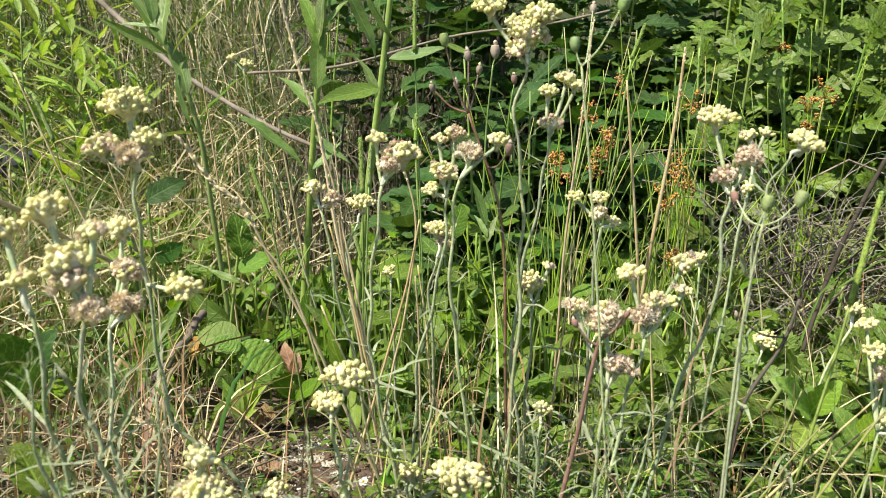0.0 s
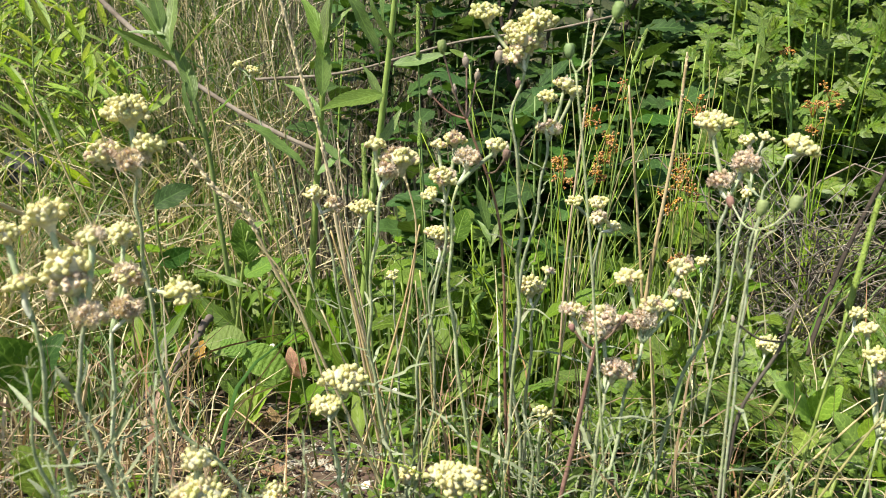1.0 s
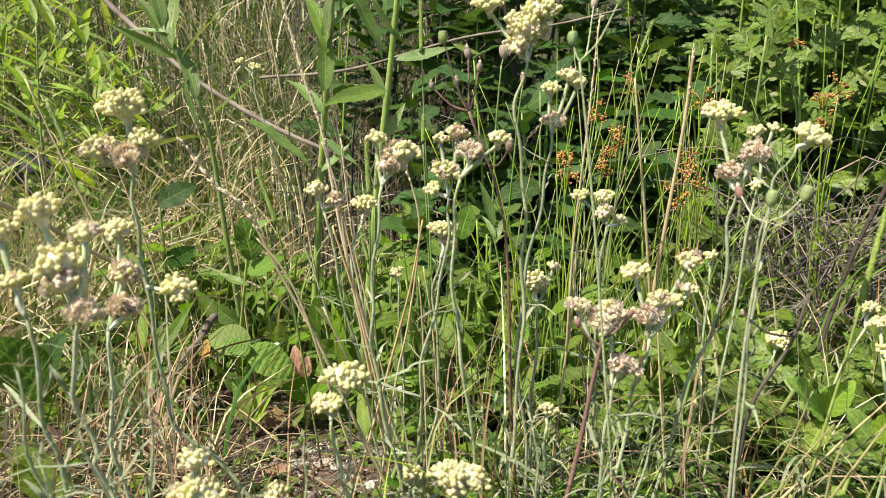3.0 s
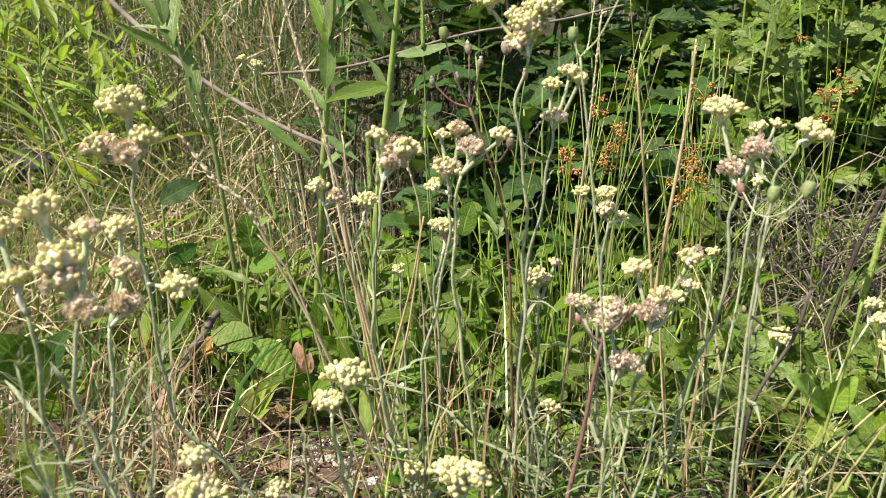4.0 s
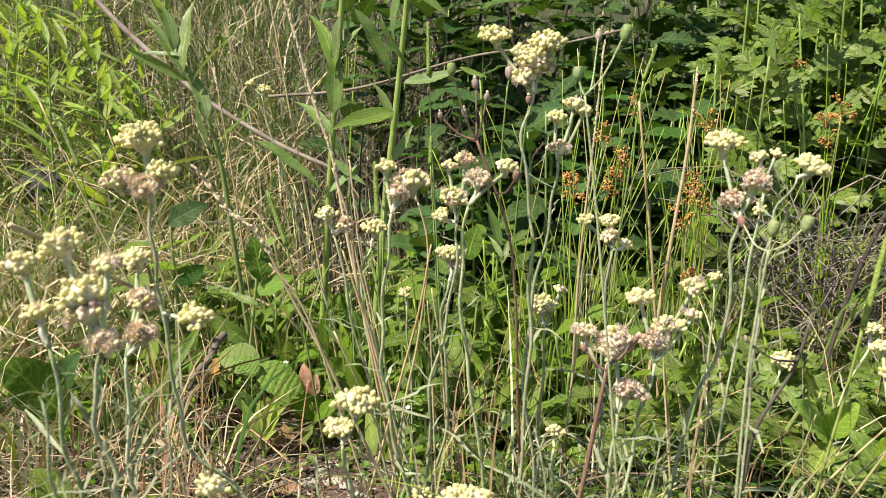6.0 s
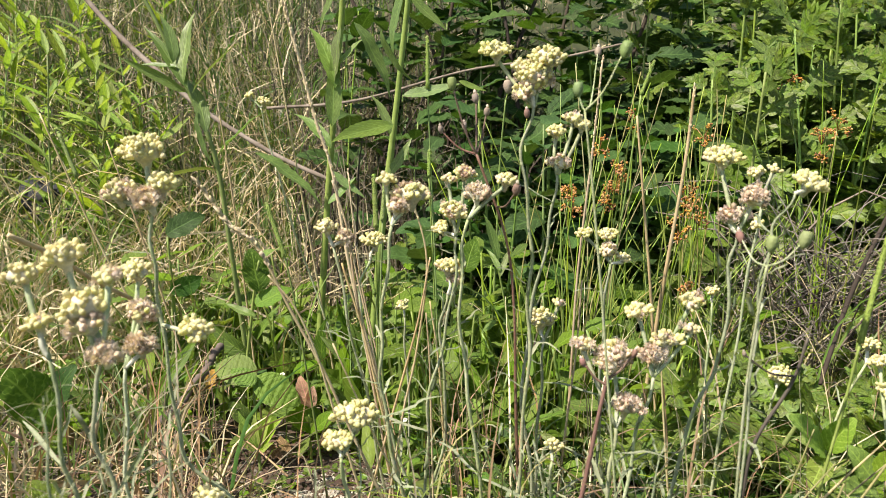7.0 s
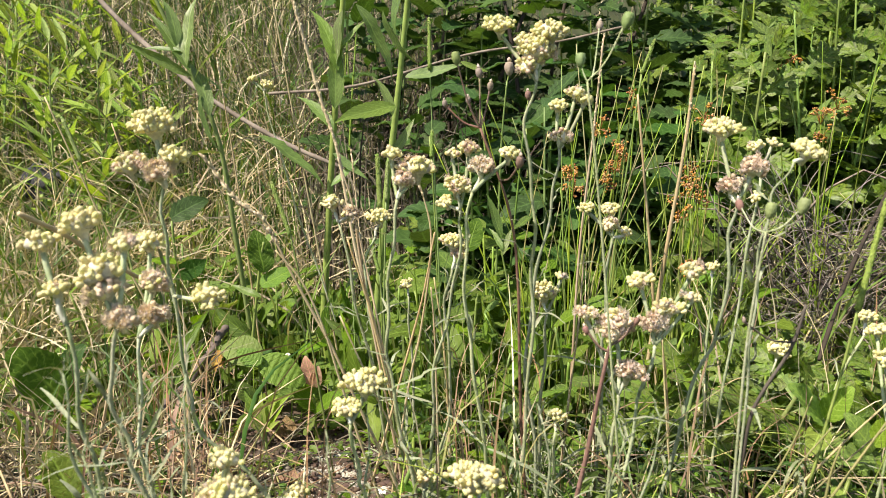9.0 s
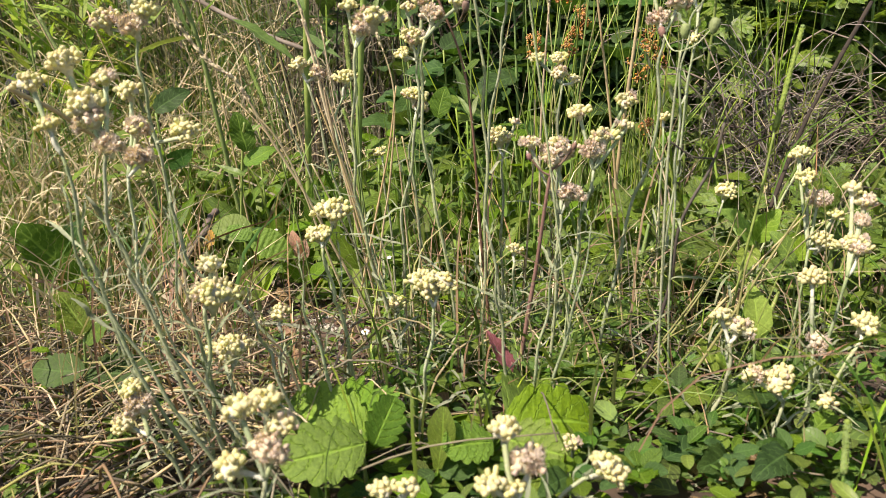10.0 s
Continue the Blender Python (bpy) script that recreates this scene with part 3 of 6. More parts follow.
def bud_weed(base, stem, buds, r, mat, leaves=(), label="thin dark-stemmed weed with small buds"):
    """A branching weed; buds (kind, x, y, z, radius) sit on thin branches of the stem."""
    base = on_ground(base[0], base[1])
    plant = thing("budding_weed", base, label, "weed")
    line = spline([base, *stem], 8)
    part("stem", tube(Form(), line, r * 1.1, r * 0.7, 7, 0.1), mat, plant)
    kinds = {"green": BUD_GREEN, "red": BUD_RED, "tan": BUD_TAN}
    for kind, x, y, z, size in buds:
        c = Vector((x, y, z))
        near = min(line, key=lambda p: (p - c).length + max(0, p.z - c.z + 0.01) * 5)
        if (near - c).length > 0.004:
            mid = near.lerp(c, 0.5) - Vector((0, 0, 0.12 * (near - c).length))
            part("branch", tube(Form(), spline([near, mid, c], 5), r * 0.6, r * 0.45, 6), mat, plant)
        d = (c - near).normalized() * 0.4 + Vector((rnd.uniform(-0.2, 0.2), rnd.uniform(-0.2, 0.2), 1))
        verts, faces = bead(14, 8, size * 0.85, size * 3.2)
        verts = [(x * (1 + 0.16 * (k % 2)), y * (1 + 0.16 * (k % 2)), z) for k, (x, y, z) in enumerate(verts)]
        at = Matrix.Translation(c - Vector((0, 0, size))) @ d.to_track_quat("Z", "Y").to_matrix().to_4x4()
        bud = part("bud", Form().add(verts, faces), kinds[kind], plant, at=at)
        if kind != "green":
            verts, faces = bead(10, 4, size * 0.42, size * 1.1, -2)
            verts = [(x * rnd.uniform(0.7, 1.5), y * rnd.uniform(0.7, 1.5), z * rnd.uniform(0.8, 1.2)) for x, y, z in verts]
            part("tuft", Form().add(verts, faces), FLUFF, bud, "pale bristly tuft", at=at @ Matrix.Translation((0, 0, size * 2.6)))
    for stock, root, tip, roll in leaves:
        a, b = Vector(root), Vector(tip)
        part("leaf", stock[0], None, plant, at=aim(a, b - a, (0, -0.5, 1), (b - a).length * 1.04, roll))


def rush(x, y, count, height, heads):
    """A tuft of thin round green rushes; heads are loose rusty bunches (x, y, z, size)."""
    base = on_ground(x, y)
    plant = thing("rush_tuft", base, "tuft of thin bright green rushes with rusty seed bunches", "rush", "rush tufts")
    for _ in range(count):
        a = base + Vector((rnd.uniform(-0.035, 0.035), rnd.uniform(-0.03, 0.03), 0))
        b = a + Vector((rnd.gauss(0.01, 0.06), rnd.gauss(-0.01, 0.05), height * rnd.uniform(0.6, 1.25)))
        m = a.lerp(b, 0.55) - Vector((b.x - a.x, b.y - a.y, 0)) * rnd.uniform(0.05, 0.4) + Vector((rnd.uniform(-0.008, 0.008), 0, 0))
        part("stem", tube(Form(), spline([a, m, b], 5), 0.0012, 0.0005, 5), TAN_STEM if rnd.random() < 0.22 else RUSH, plant)
    for hx, hy, hz, size in heads:
        c = Vector((hx, hy, hz))
        a = base + Vector((rnd.uniform(-0.03, 0.03), rnd.uniform(-0.03, 0.03), 0))
        tip = c + Vector((rnd.uniform(-0.01, 0.01), 0, rnd.uniform(0.03, 0.09)))
        part("stem", tube(Form(), spline([a, a.lerp(c, 0.6) + Vector((0, 0, 0.01)), c, tip], 5), 0.0012, 0.0004, 5), RUSH, plant)
        form = Form()
        for k in range(8):
            q = c + Vector((rnd.uniform(-1, 1), rnd.uniform(-1, 1), rnd.uniform(-1.7, 1.1))) * size * 1.1
            tube(form, [c - Vector((0, 0, size * 0.8)), c.lerp(q, 0.6), q], 0.0004, 0.0003, 4)
            for i in range(7):
                d = Vector((rnd.uniform(-1, 1), rnd.uniform(-1, 1), rnd.uniform(-0.7, 1.2)))
                form.add(*bead(5, 4, rnd.uniform(0.0009, 0.0014), rnd.uniform(0.0024, 0.004)), m=Matrix.Translation(q + d * 0.0018) @ d.to_track_quat("Z", "Y").to_matrix().to_4x4())
        part("panicle", form, RUST, plant)


def small_flower(x, y, z, size):
    """A tiny white five-petalled flower on a thin stalk."""
    base = on_ground(x, y)
    plant = thing("small_flower", base, "tiny white five-petalled flower low on the ground", "flower", "tiny white flowers")
    c = Vector((x, y, z))
    part("stem", tube(Form(), spline([base, base.lerp(c, 0.5) + Vector((0.003, 0, 0)), c], 4), 0.0005, 0.0004, 5), GREEN_STEM, plant)
    tilt = pose(0, 0, 0, 30, rnd.uniform(-15, 15), 0)
    petal = Form().add(*leaf_shape(size, size * 0.85, "round", droop=0.1, fold=0.1, rows=6)).mesh("petal", PETAL)
    for k in range(5):
        part("petal", petal, None, plant, at=Matrix.Translation(c) @ tilt @ pose(0, 0, 0, 0, 0, 72 * k))
    part("eye", Form().add(*bead(7, 5, size * 0.22, size * 0.3)), EYE_YELLOW, plant, at=Matrix.Translation(c) @ tilt)


def stone(x, y, z, size, flat):
    """A rough weathered stone, half sunk in the ground."""
    bm = bmesh.new()
    bmesh.ops.create_icosphere(bm, subdivisions=4, radius=1)
    for v in bm.verts:
        p = v.co.normalized()
        k = 1 + 0.55 * noise.noise(p * 1.4 + Vector((x, y, 0)) * 7) + 0.14 * noise.noise(p * 4.5) + 0.05 * noise.noise(p * 13)
        v.co = Vector((p.x * size, p.y * size * 0.8, p.z * size * flat)) * k
    me = bpy.data.meshes.new("stone")
    bm.to_mesh(me)
    bm.free()
    me.materials.append(STONE)
    ob = tagged(new("stone", me), "dark grey weathered stone in the grass", "stone")
    ob.location = (x, y, z - 0.03)


def mugwort(x, y, height, lean=(0, 0), count=16, size=0.1):
    base = on_ground(x, y)
    plant = thing("mugwort", base, "leafy mugwort with deeply cut green leaves", "plant", "mugworts in the thicket")
    top = base + Vector((lean[0], lean[1], height))
    line = spline([base, base.lerp(top, 0.5) + Vector((rnd.uniform(-0.02, 0.02), rnd.uniform(-0.02, 0.02), 0)), top], 8)
    part("stem", tube(Form(), line, 0.0035, 0.0015, 7), GREEN_STEM, plant)
    for k in range(count):
        t = 0.22 + 0.78 * (k + 0.5) / count
        p = line[min(len(line) - 1, int(t * len(line)))]
        w = k * 2.4 + rnd.random() * 0.5
        way = Vector((math.cos(w), math.sin(w), 0.65 + 1.2 * max(0, t - 0.75) * 3 + rnd.uniform(-0.3, 0.2)))
        part("leaf", rnd.choice(MUG), None, plant, at=aim(p, way - Vector((0, 0, 0.5 * (1 - t))), (rnd.uniform(-0.3, 0.3), -0.75, 0.75), size * rnd.uniform(0.7, 1.2) * (1.1 - 0.45 * t), rnd.uniform(-25, 25)))


def thicket_herb(x, y, height, stock, count, size, name="thicket_herb", label="broad-leaved green herb, coloured dark for the thicket's deep shade", lean=0.04, group="herbs in the thicket", lift=0.0):
    base = on_ground(x, y)
    plant = thing(name, base, label, "plant", group)
    top = base + Vector((rnd.uniform(-lean, lean), rnd.uniform(-lean, lean), height))
    line = spline([base, base.lerp(top, 0.5) + Vector((rnd.uniform(-0.015, 0.015), 0, 0)), top], 6)
    part("stem", tube(Form(), line, 0.003, 0.0013, 6), GREEN_STEM, plant)
    for k in range(count):
        t = 0.15 + 0.85 * (k + 0.5) / count
        p = line[min(len(line) - 1, int(t * len(line)))]
        w = k * 1.8 + rnd.random()
        way = Vector((math.cos(w), math.sin(w), 0.15 + lift + 0.9 * max(0, t - 0.8) * 4 + rnd.uniform(-0.3, 0.3)))
        part("leaf", rnd.choice(stock), None, plant, at=aim(p, way, (0, -0.2, 1), size * rnd.uniform(0.6, 1.2) * (1.1 - 0.4 * t), rnd.uniform(-20, 20)))


# ---- the plants in front ----
cudweed((-0.065, 0.427, -0.014), [(-0.121, 0.413, 0.070), (-0.153, 0.407, 0.109), (-0.157, 0.401, 0.146), (-0.159, 0.393, 0.199), (-0.159, 0.388, 0.230), (-0.158, 0.384, 0.256)], [(-0.162, 0.389, 0.288, 0.0115, 0.0), (-0.175, 0.385, 0.265, 0.0075, 0.6), (-0.150, 0.386, 0.270, 0.0072, 0.0), (-0.159, 0.384, 0.261, 0.0078, 1.0), (-0.118, 0.333, 0.203, 0.0069, 0.0)])
cudweed((-0.121, 0.331, -0.014), [(-0.145, 0.311, 0.112), (-0.149, 0.307, 0.138), (-0.153, 0.302, 0.168), (-0.146, 0.298, 0.196)], [(-0.153, 0.302, 0.222, 0.0102, 0.0), (-0.163, 0.305, 0.242, 0.0081, 0.0), (-0.143, 0.303, 0.233, 0.0055, 0.2), (-0.152, 0.300, 0.214, 0.0083, 0.5), (-0.144, 0.298, 0.201, 0.0062, 1.0)])
cudweed((-0.155, 0.399, -0.014), [(-0.174, 0.385, 0.073), (-0.175, 0.377, 0.123), (-0.168, 0.369, 0.174)], [(-0.164, 0.377, 0.225, 0.0077, 0.0), (-0.161, 0.374, 0.203, 0.0072, 0.7), (-0.161, 0.371, 0.186, 0.0069, 1.0)])
cudweed((-0.152, 0.340, -0.014), [(-0.169, 0.320, 0.107), (-0.173, 0.314, 0.148), (-0.172, 0.306, 0.196)], [(-0.185, 0.312, 0.233, 0.0066, 0.0), (-0.178, 0.309, 0.212, 0.0057, 0.1)])
cudweed((-0.122, 0.312, -0.014), [(-0.113, 0.300, 0.056), (-0.110, 0.296, 0.081), (-0.105, 0.291, 0.116)], [(-0.102, 0.297, 0.138, 0.0064, 0.0), (-0.101, 0.293, 0.124, 0.0110, 0.1)])
cudweed((-0.111, 0.329, -0.014), [(-0.107, 0.318, 0.050), (-0.104, 0.315, 0.073)], [(-0.105, 0.318, 0.084, 0.0107, 0.0)])
cudweed((-0.098, 0.389, -0.014), [(-0.094, 0.380, 0.040), (-0.091, 0.376, 0.069)], [(-0.091, 0.379, 0.082, 0.0065, 0.1)])
cudweed((-0.060, 0.201, -0.014), [(-0.056, 0.190, 0.054), (-0.055, 0.186, 0.079)], [(-0.062, 0.193, 0.107, 0.0061, 0.0), (-0.051, 0.194, 0.110, 0.0059, 0.0), (-0.046, 0.192, 0.100, 0.0055, 0.1), (-0.052, 0.189, 0.091, 0.0072, 0.9), (-0.067, 0.187, 0.086, 0.0061, 0.0)])
cudweed((-0.115, 0.285, -0.014), [(-0.125, 0.279, 0.022), (-0.136, 0.274, 0.055)], [(-0.145, 0.280, 0.079, 0.0058, 0.0), (-0.142, 0.278, 0.070, 0.0069, 0.9), (-0.150, 0.276, 0.062, 0.0069, 0.1)])
cudweed((-0.011, 0.210, -0.014), [(-0.008, 0.203, 0.031), (-0.006, 0.199, 0.057)], [(-0.011, 0.201, 0.064, 0.0055, 0.0), (-0.000, 0.201, 0.064, 0.0048, 0.0)])
cudweed((0.048, 0.205, -0.014), [(0.045, 0.197, 0.033), (0.044, 0.193, 0.061)], [(0.040, 0.200, 0.089, 0.0063, 0.0), (0.049, 0.197, 0.076, 0.0065, 0.9), (0.033, 0.194, 0.069, 0.0058, 0.0), (0.042, 0.194, 0.066, 0.0043, 0.0)])
cudweed((0.047, 0.229, -0.014), [(0.060, 0.222, 0.028), (0.067, 0.219, 0.048), (0.078, 0.218, 0.054)], [(0.086, 0.219, 0.058, 0.0080, 0.0)])
cudweed((0.076, 0.294, -0.014), [(0.077, 0.292, 0.000), (0.077, 0.288, 0.021)], [(0.078, 0.291, 0.030, 0.0060, 0.4)])
cudweed((-0.046, 0.399, -0.014), [(-0.053, 0.385, 0.073), (-0.056, 0.382, 0.092), (-0.059, 0.377, 0.123)], [(-0.051, 0.381, 0.146, 0.0102, 0.0), (-0.062, 0.379, 0.132, 0.0081, 0.1)])
cudweed((-0.024, 0.448, -0.014), [(-0.022, 0.438, 0.047), (-0.022, 0.436, 0.059)], [(-0.022, 0.437, 0.065, 0.0060, 0.1)])
cudweed((-0.008, 0.357, -0.014), [(-0.003, 0.352, 0.021), (0.003, 0.346, 0.057), (0.010, 0.340, 0.093)], [(0.009, 0.344, 0.107, 0.0111, 0.0), (0.001, 0.345, 0.110, 0.0059, 0.0)])
cudweed((-0.048, 0.561, -0.021), [(-0.062, 0.546, 0.074), (-0.076, 0.532, 0.156), (-0.085, 0.522, 0.219)], [(-0.091, 0.525, 0.234, 0.0075, 0.0), (-0.077, 0.524, 0.226, 0.0059, 0.8)])
cudweed((-0.028, 0.581, -0.025), [(-0.043, 0.571, 0.036), (-0.063, 0.558, 0.115), (-0.072, 0.549, 0.174), (-0.063, 0.544, 0.206)], [(-0.059, 0.546, 0.222, 0.0083, 0.0)])
cudweed((-0.023, 0.477, -0.014), [(-0.035, 0.465, 0.065), (-0.044, 0.455, 0.122), (-0.045, 0.449, 0.160), (-0.041, 0.442, 0.203), (-0.035, 0.436, 0.241)], [(-0.023, 0.440, 0.261, 0.0095, 0.2), (-0.039, 0.441, 0.269, 0.0053, 0.2), (-0.032, 0.438, 0.253, 0.0063, 0.9)])
cudweed((-0.022, 0.515, -0.015), [(-0.020, 0.503, 0.056), (-0.017, 0.493, 0.117), (-0.005, 0.486, 0.166), (0.002, 0.478, 0.212), (0.001, 0.475, 0.231)], [(-0.002, 0.481, 0.268, 0.0047, 0.1), (0.008, 0.482, 0.272, 0.0068, 0.5), (0.001, 0.478, 0.248, 0.0090, 0.2), (-0.008, 0.476, 0.237, 0.0057, 0.0)])
cudweed((0.023, 0.484, -0.014), [(0.013, 0.465, 0.103), (0.006, 0.457, 0.158), (0.005, 0.448, 0.209), (0.009, 0.443, 0.244)], [(0.015, 0.445, 0.260, 0.0070, 1.0), (0.033, 0.447, 0.268, 0.0063, 0.2)])
cudweed((-0.025, 0.544, -0.020), [(-0.017, 0.536, 0.033), (-0.006, 0.527, 0.089), (-0.010, 0.517, 0.151), (-0.005, 0.511, 0.186)], [(-0.002, 0.514, 0.206, 0.0094, 0.1), (0.002, 0.513, 0.197, 0.0051, 0.8)])
cudweed((0.038, 0.483, -0.014), [(0.042, 0.470, 0.062), (0.047, 0.457, 0.143), (0.047, 0.449, 0.199), (0.047, 0.442, 0.240), (0.041, 0.436, 0.280), (0.047, 0.431, 0.309)], [(0.048, 0.434, 0.328, 0.0108, 0.2), (0.056, 0.435, 0.338, 0.0089, 0.0), (0.041, 0.435, 0.333, 0.0063, 0.1), (0.043, 0.432, 0.319, 0.0067, 0.6), (0.026, 0.436, 0.343, 0.0079, 0.0)])
cudweed((0.058, 0.518, -0.015), [(0.055, 0.509, 0.045), (0.047, 0.496, 0.124), (0.054, 0.486, 0.189), (0.063, 0.478, 0.238), (0.066, 0.473, 0.270)], [(0.066, 0.477, 0.298, 0.0064, 0.0), (0.077, 0.479, 0.306, 0.0056, 0.1), (0.083, 0.478, 0.301, 0.0053, 0.0), (0.068, 0.474, 0.278, 0.0060, 0.7)])
cudweed((0.108, 0.559, -0.020), [(0.108, 0.539, 0.102), (0.108, 0.531, 0.156), (0.110, 0.523, 0.206)], [(0.093, 0.526, 0.228, 0.0052, 0.0), (0.110, 0.526, 0.227, 0.0064, 0.0), (0.109, 0.524, 0.215, 0.0060, 0.6), (0.121, 0.524, 0.210, 0.0048, 0.0)])
cudweed((0.091, 0.439, -0.014), [(0.101, 0.426, 0.067), (0.107, 0.417, 0.121), (0.115, 0.412, 0.156)], [(0.106, 0.418, 0.194, 0.0067, 0.2), (0.122, 0.415, 0.178, 0.0080, 0.1), (0.137, 0.419, 0.199, 0.0067, 0.1), (0.137, 0.416, 0.184, 0.0048, 0.4), (0.114, 0.414, 0.169, 0.0067, 1.0)])
cudweed((0.082, 0.422, -0.014), [(0.089, 0.405, 0.095), (0.091, 0.399, 0.131)], [(0.097, 0.401, 0.144, 0.0072, 0.9), (0.090, 0.405, 0.170, 0.0104, 0.7), (0.074, 0.407, 0.177, 0.0053, 0.4)])
cudweed((0.056, 0.526, -0.016), [(0.058, 0.515, 0.051), (0.060, 0.505, 0.113), (0.062, 0.498, 0.157)], [(0.060, 0.500, 0.172, 0.0096, 0.1), (0.072, 0.502, 0.182, 0.0042, 0.1)])
cudweed((0.121, 0.456, -0.014), [(0.131, 0.445, 0.054), (0.146, 0.433, 0.133), (0.157, 0.428, 0.162), (0.158, 0.420, 0.213), (0.159, 0.416, 0.238)], [(0.153, 0.423, 0.281, 0.0088, 0.1), (0.170, 0.419, 0.258, 0.0072, 1.0), (0.157, 0.418, 0.248, 0.0063, 1.0)])
cudweed((0.167, 0.421, -0.014), [(0.163, 0.400, 0.120), (0.162, 0.391, 0.175), (0.162, 0.383, 0.221), (0.166, 0.380, 0.245), (0.174, 0.377, 0.262)], [(0.182, 0.378, 0.268, 0.0073, 0.0)], r=0.0007)
cudweed((0.193, 0.557, -0.021), [(0.199, 0.541, 0.075), (0.207, 0.524, 0.186), (0.211, 0.513, 0.253)], [(0.208, 0.516, 0.270, 0.0058, 0.1), (0.220, 0.516, 0.272, 0.0042, 0.0), (0.207, 0.510, 0.235, 0.0038, 0.0)])
cudweed((0.273, 0.579, -0.025), [(0.281, 0.571, 0.022), (0.292, 0.564, 0.067), (0.310, 0.555, 0.124)], [(0.314, 0.557, 0.139, 0.0069, 0.0)])
cudweed((0.259, 0.635, -0.034), [(0.264, 0.624, 0.035), (0.271, 0.616, 0.086)], [(0.275, 0.618, 0.097, 0.0101, 0.0)])
cudweed((0.218, 0.658, -0.036), [(0.219, 0.641, 0.070), (0.218, 0.627, 0.157)], [(0.219, 0.629, 0.167, 0.0053, 0.0)])
cudweed((0.065, 0.499, -0.014), [(0.065, 0.492, 0.036), (0.067, 0.485, 0.076)], [(0.068, 0.487, 0.087, 0.0062, 0.0)])
cudweed((-0.048, 0.731, -0.047), [(-0.049, 0.711, 0.077), (-0.051, 0.703, 0.129)], [(-0.052, 0.705, 0.141, 0.0065, 0.1)], leaves=6)
cudweed((-0.121, 0.960, -0.074), [(-0.140, 0.951, -0.012), (-0.163, 0.940, 0.051), (-0.198, 0.920, 0.177), (-0.226, 0.901, 0.300), (-0.233, 0.894, 0.342)], [(-0.246, 0.896, 0.357, 0.0053, 0.0), (-0.228, 0.895, 0.350, 0.0086, 0.0)], leaves=5)
cudweed((0.207, 0.618, -0.031), [(0.204, 0.610, 0.020), (0.204, 0.608, 0.034)], [(0.205, 0.609, 0.043, 0.0043, 0.0)], leaves=6)
cudweed((0.162, 0.342, -0.014), [(0.170, 0.336, 0.020), (0.176, 0.333, 0.039), (0.176, 0.329, 0.066)], [(0.172, 0.333, 0.083, 0.0048, 0.0), (0.183, 0.332, 0.075, 0.0074, 0.2)])
cudweed((0.185, 0.307, -0.014), [(0.188, 0.304, 0.004), (0.193, 0.297, 0.044)], [(0.192, 0.301, 0.057, 0.0090, 0.1), (0.178, 0.301, 0.060, 0.0051, 0.6)])
cudweed((0.230, 0.353, -0.014), [(0.231, 0.347, 0.023), (0.229, 0.341, 0.062), (0.223, 0.336, 0.089)], [(0.225, 0.339, 0.101, 0.0074, 0.0), (0.226, 0.330, 0.064, 0.0058, 1.0)])
cudweed((0.266, 0.458, -0.014), [(0.268, 0.454, 0.015), (0.270, 0.442, 0.087)], [(0.282, 0.444, 0.092, 0.0095, 0.0), (0.292, 0.449, 0.109, 0.0052, 0.0), (0.280, 0.451, 0.121, 0.0076, 1.0), (0.272, 0.455, 0.136, 0.0068, 0.0), (0.267, 0.459, 0.153, 0.0060, 0.0)])
cudweed((0.229, 0.357, -0.014), [(0.237, 0.348, 0.044), (0.245, 0.339, 0.099)], [(0.251, 0.344, 0.117, 0.0090, 0.2), (0.251, 0.352, 0.147, 0.0048, 0.2), (0.257, 0.350, 0.140, 0.0055, 0.6), (0.254, 0.347, 0.129, 0.0042, 1.0)])
cudweed((0.213, 0.327, -0.014), [(0.225, 0.321, 0.025), (0.239, 0.314, 0.068)], [(0.245, 0.317, 0.079, 0.0077, 0.0), (0.221, 0.306, 0.040, 0.0043, 0.0)])
cudweed((0.164, 0.578, -0.026), [(0.164, 0.576, -0.014), (0.164, 0.574, -0.002)], [(0.164, 0.576, 0.005, 0.0046, 0.0)], leaves=5)
dry_stalk((-0.043, 0.620, -0.030), [(-0.061, 0.602, 0.078), (-0.082, 0.585, 0.185), (-0.093, 0.572, 0.269), (-0.104, 0.565, 0.311), (-0.116, 0.556, 0.365), (-0.122, 0.552, 0.391)], 0.0016, 0.60, 1.1)
dry_stalk((-0.034, 0.532, -0.017), [(-0.075, 0.516, 0.085), (-0.091, 0.509, 0.129), (-0.113, 0.501, 0.178), (-0.132, 0.494, 0.222), (-0.150, 0.491, 0.239), (-0.168, 0.487, 0.266)], 0.0012, 0.42, 1.2)
dry_stalk((-0.053, 0.523, -0.015), [(-0.083, 0.505, 0.097), (-0.094, 0.498, 0.144), (-0.107, 0.492, 0.180), (-0.124, 0.488, 0.204)], 0.0010, 0.00, 1.0)
dry_stalk((-0.080, 0.544, -0.017), [(-0.038, 0.521, 0.121), (-0.025, 0.514, 0.168), (-0.016, 0.507, 0.213)], 0.0010, 0.00, 1.0)
dry_stalk((-0.043, 0.561, -0.020), [(-0.065, 0.536, 0.138), (-0.072, 0.527, 0.194), (-0.075, 0.521, 0.231), (-0.084, 0.515, 0.266)], 0.0011, 0.00, 1.0)
dry_stalk((-0.016, 0.531, -0.015), [(-0.017, 0.508, 0.129), (-0.019, 0.501, 0.175)], 0.0008, 0.00, 1.0)
dry_stalk((0.186, 0.763, -0.051), [(0.203, 0.732, 0.141), (0.216, 0.712, 0.268), (0.220, 0.700, 0.344)], 0.0021, 0.55, 1.1)
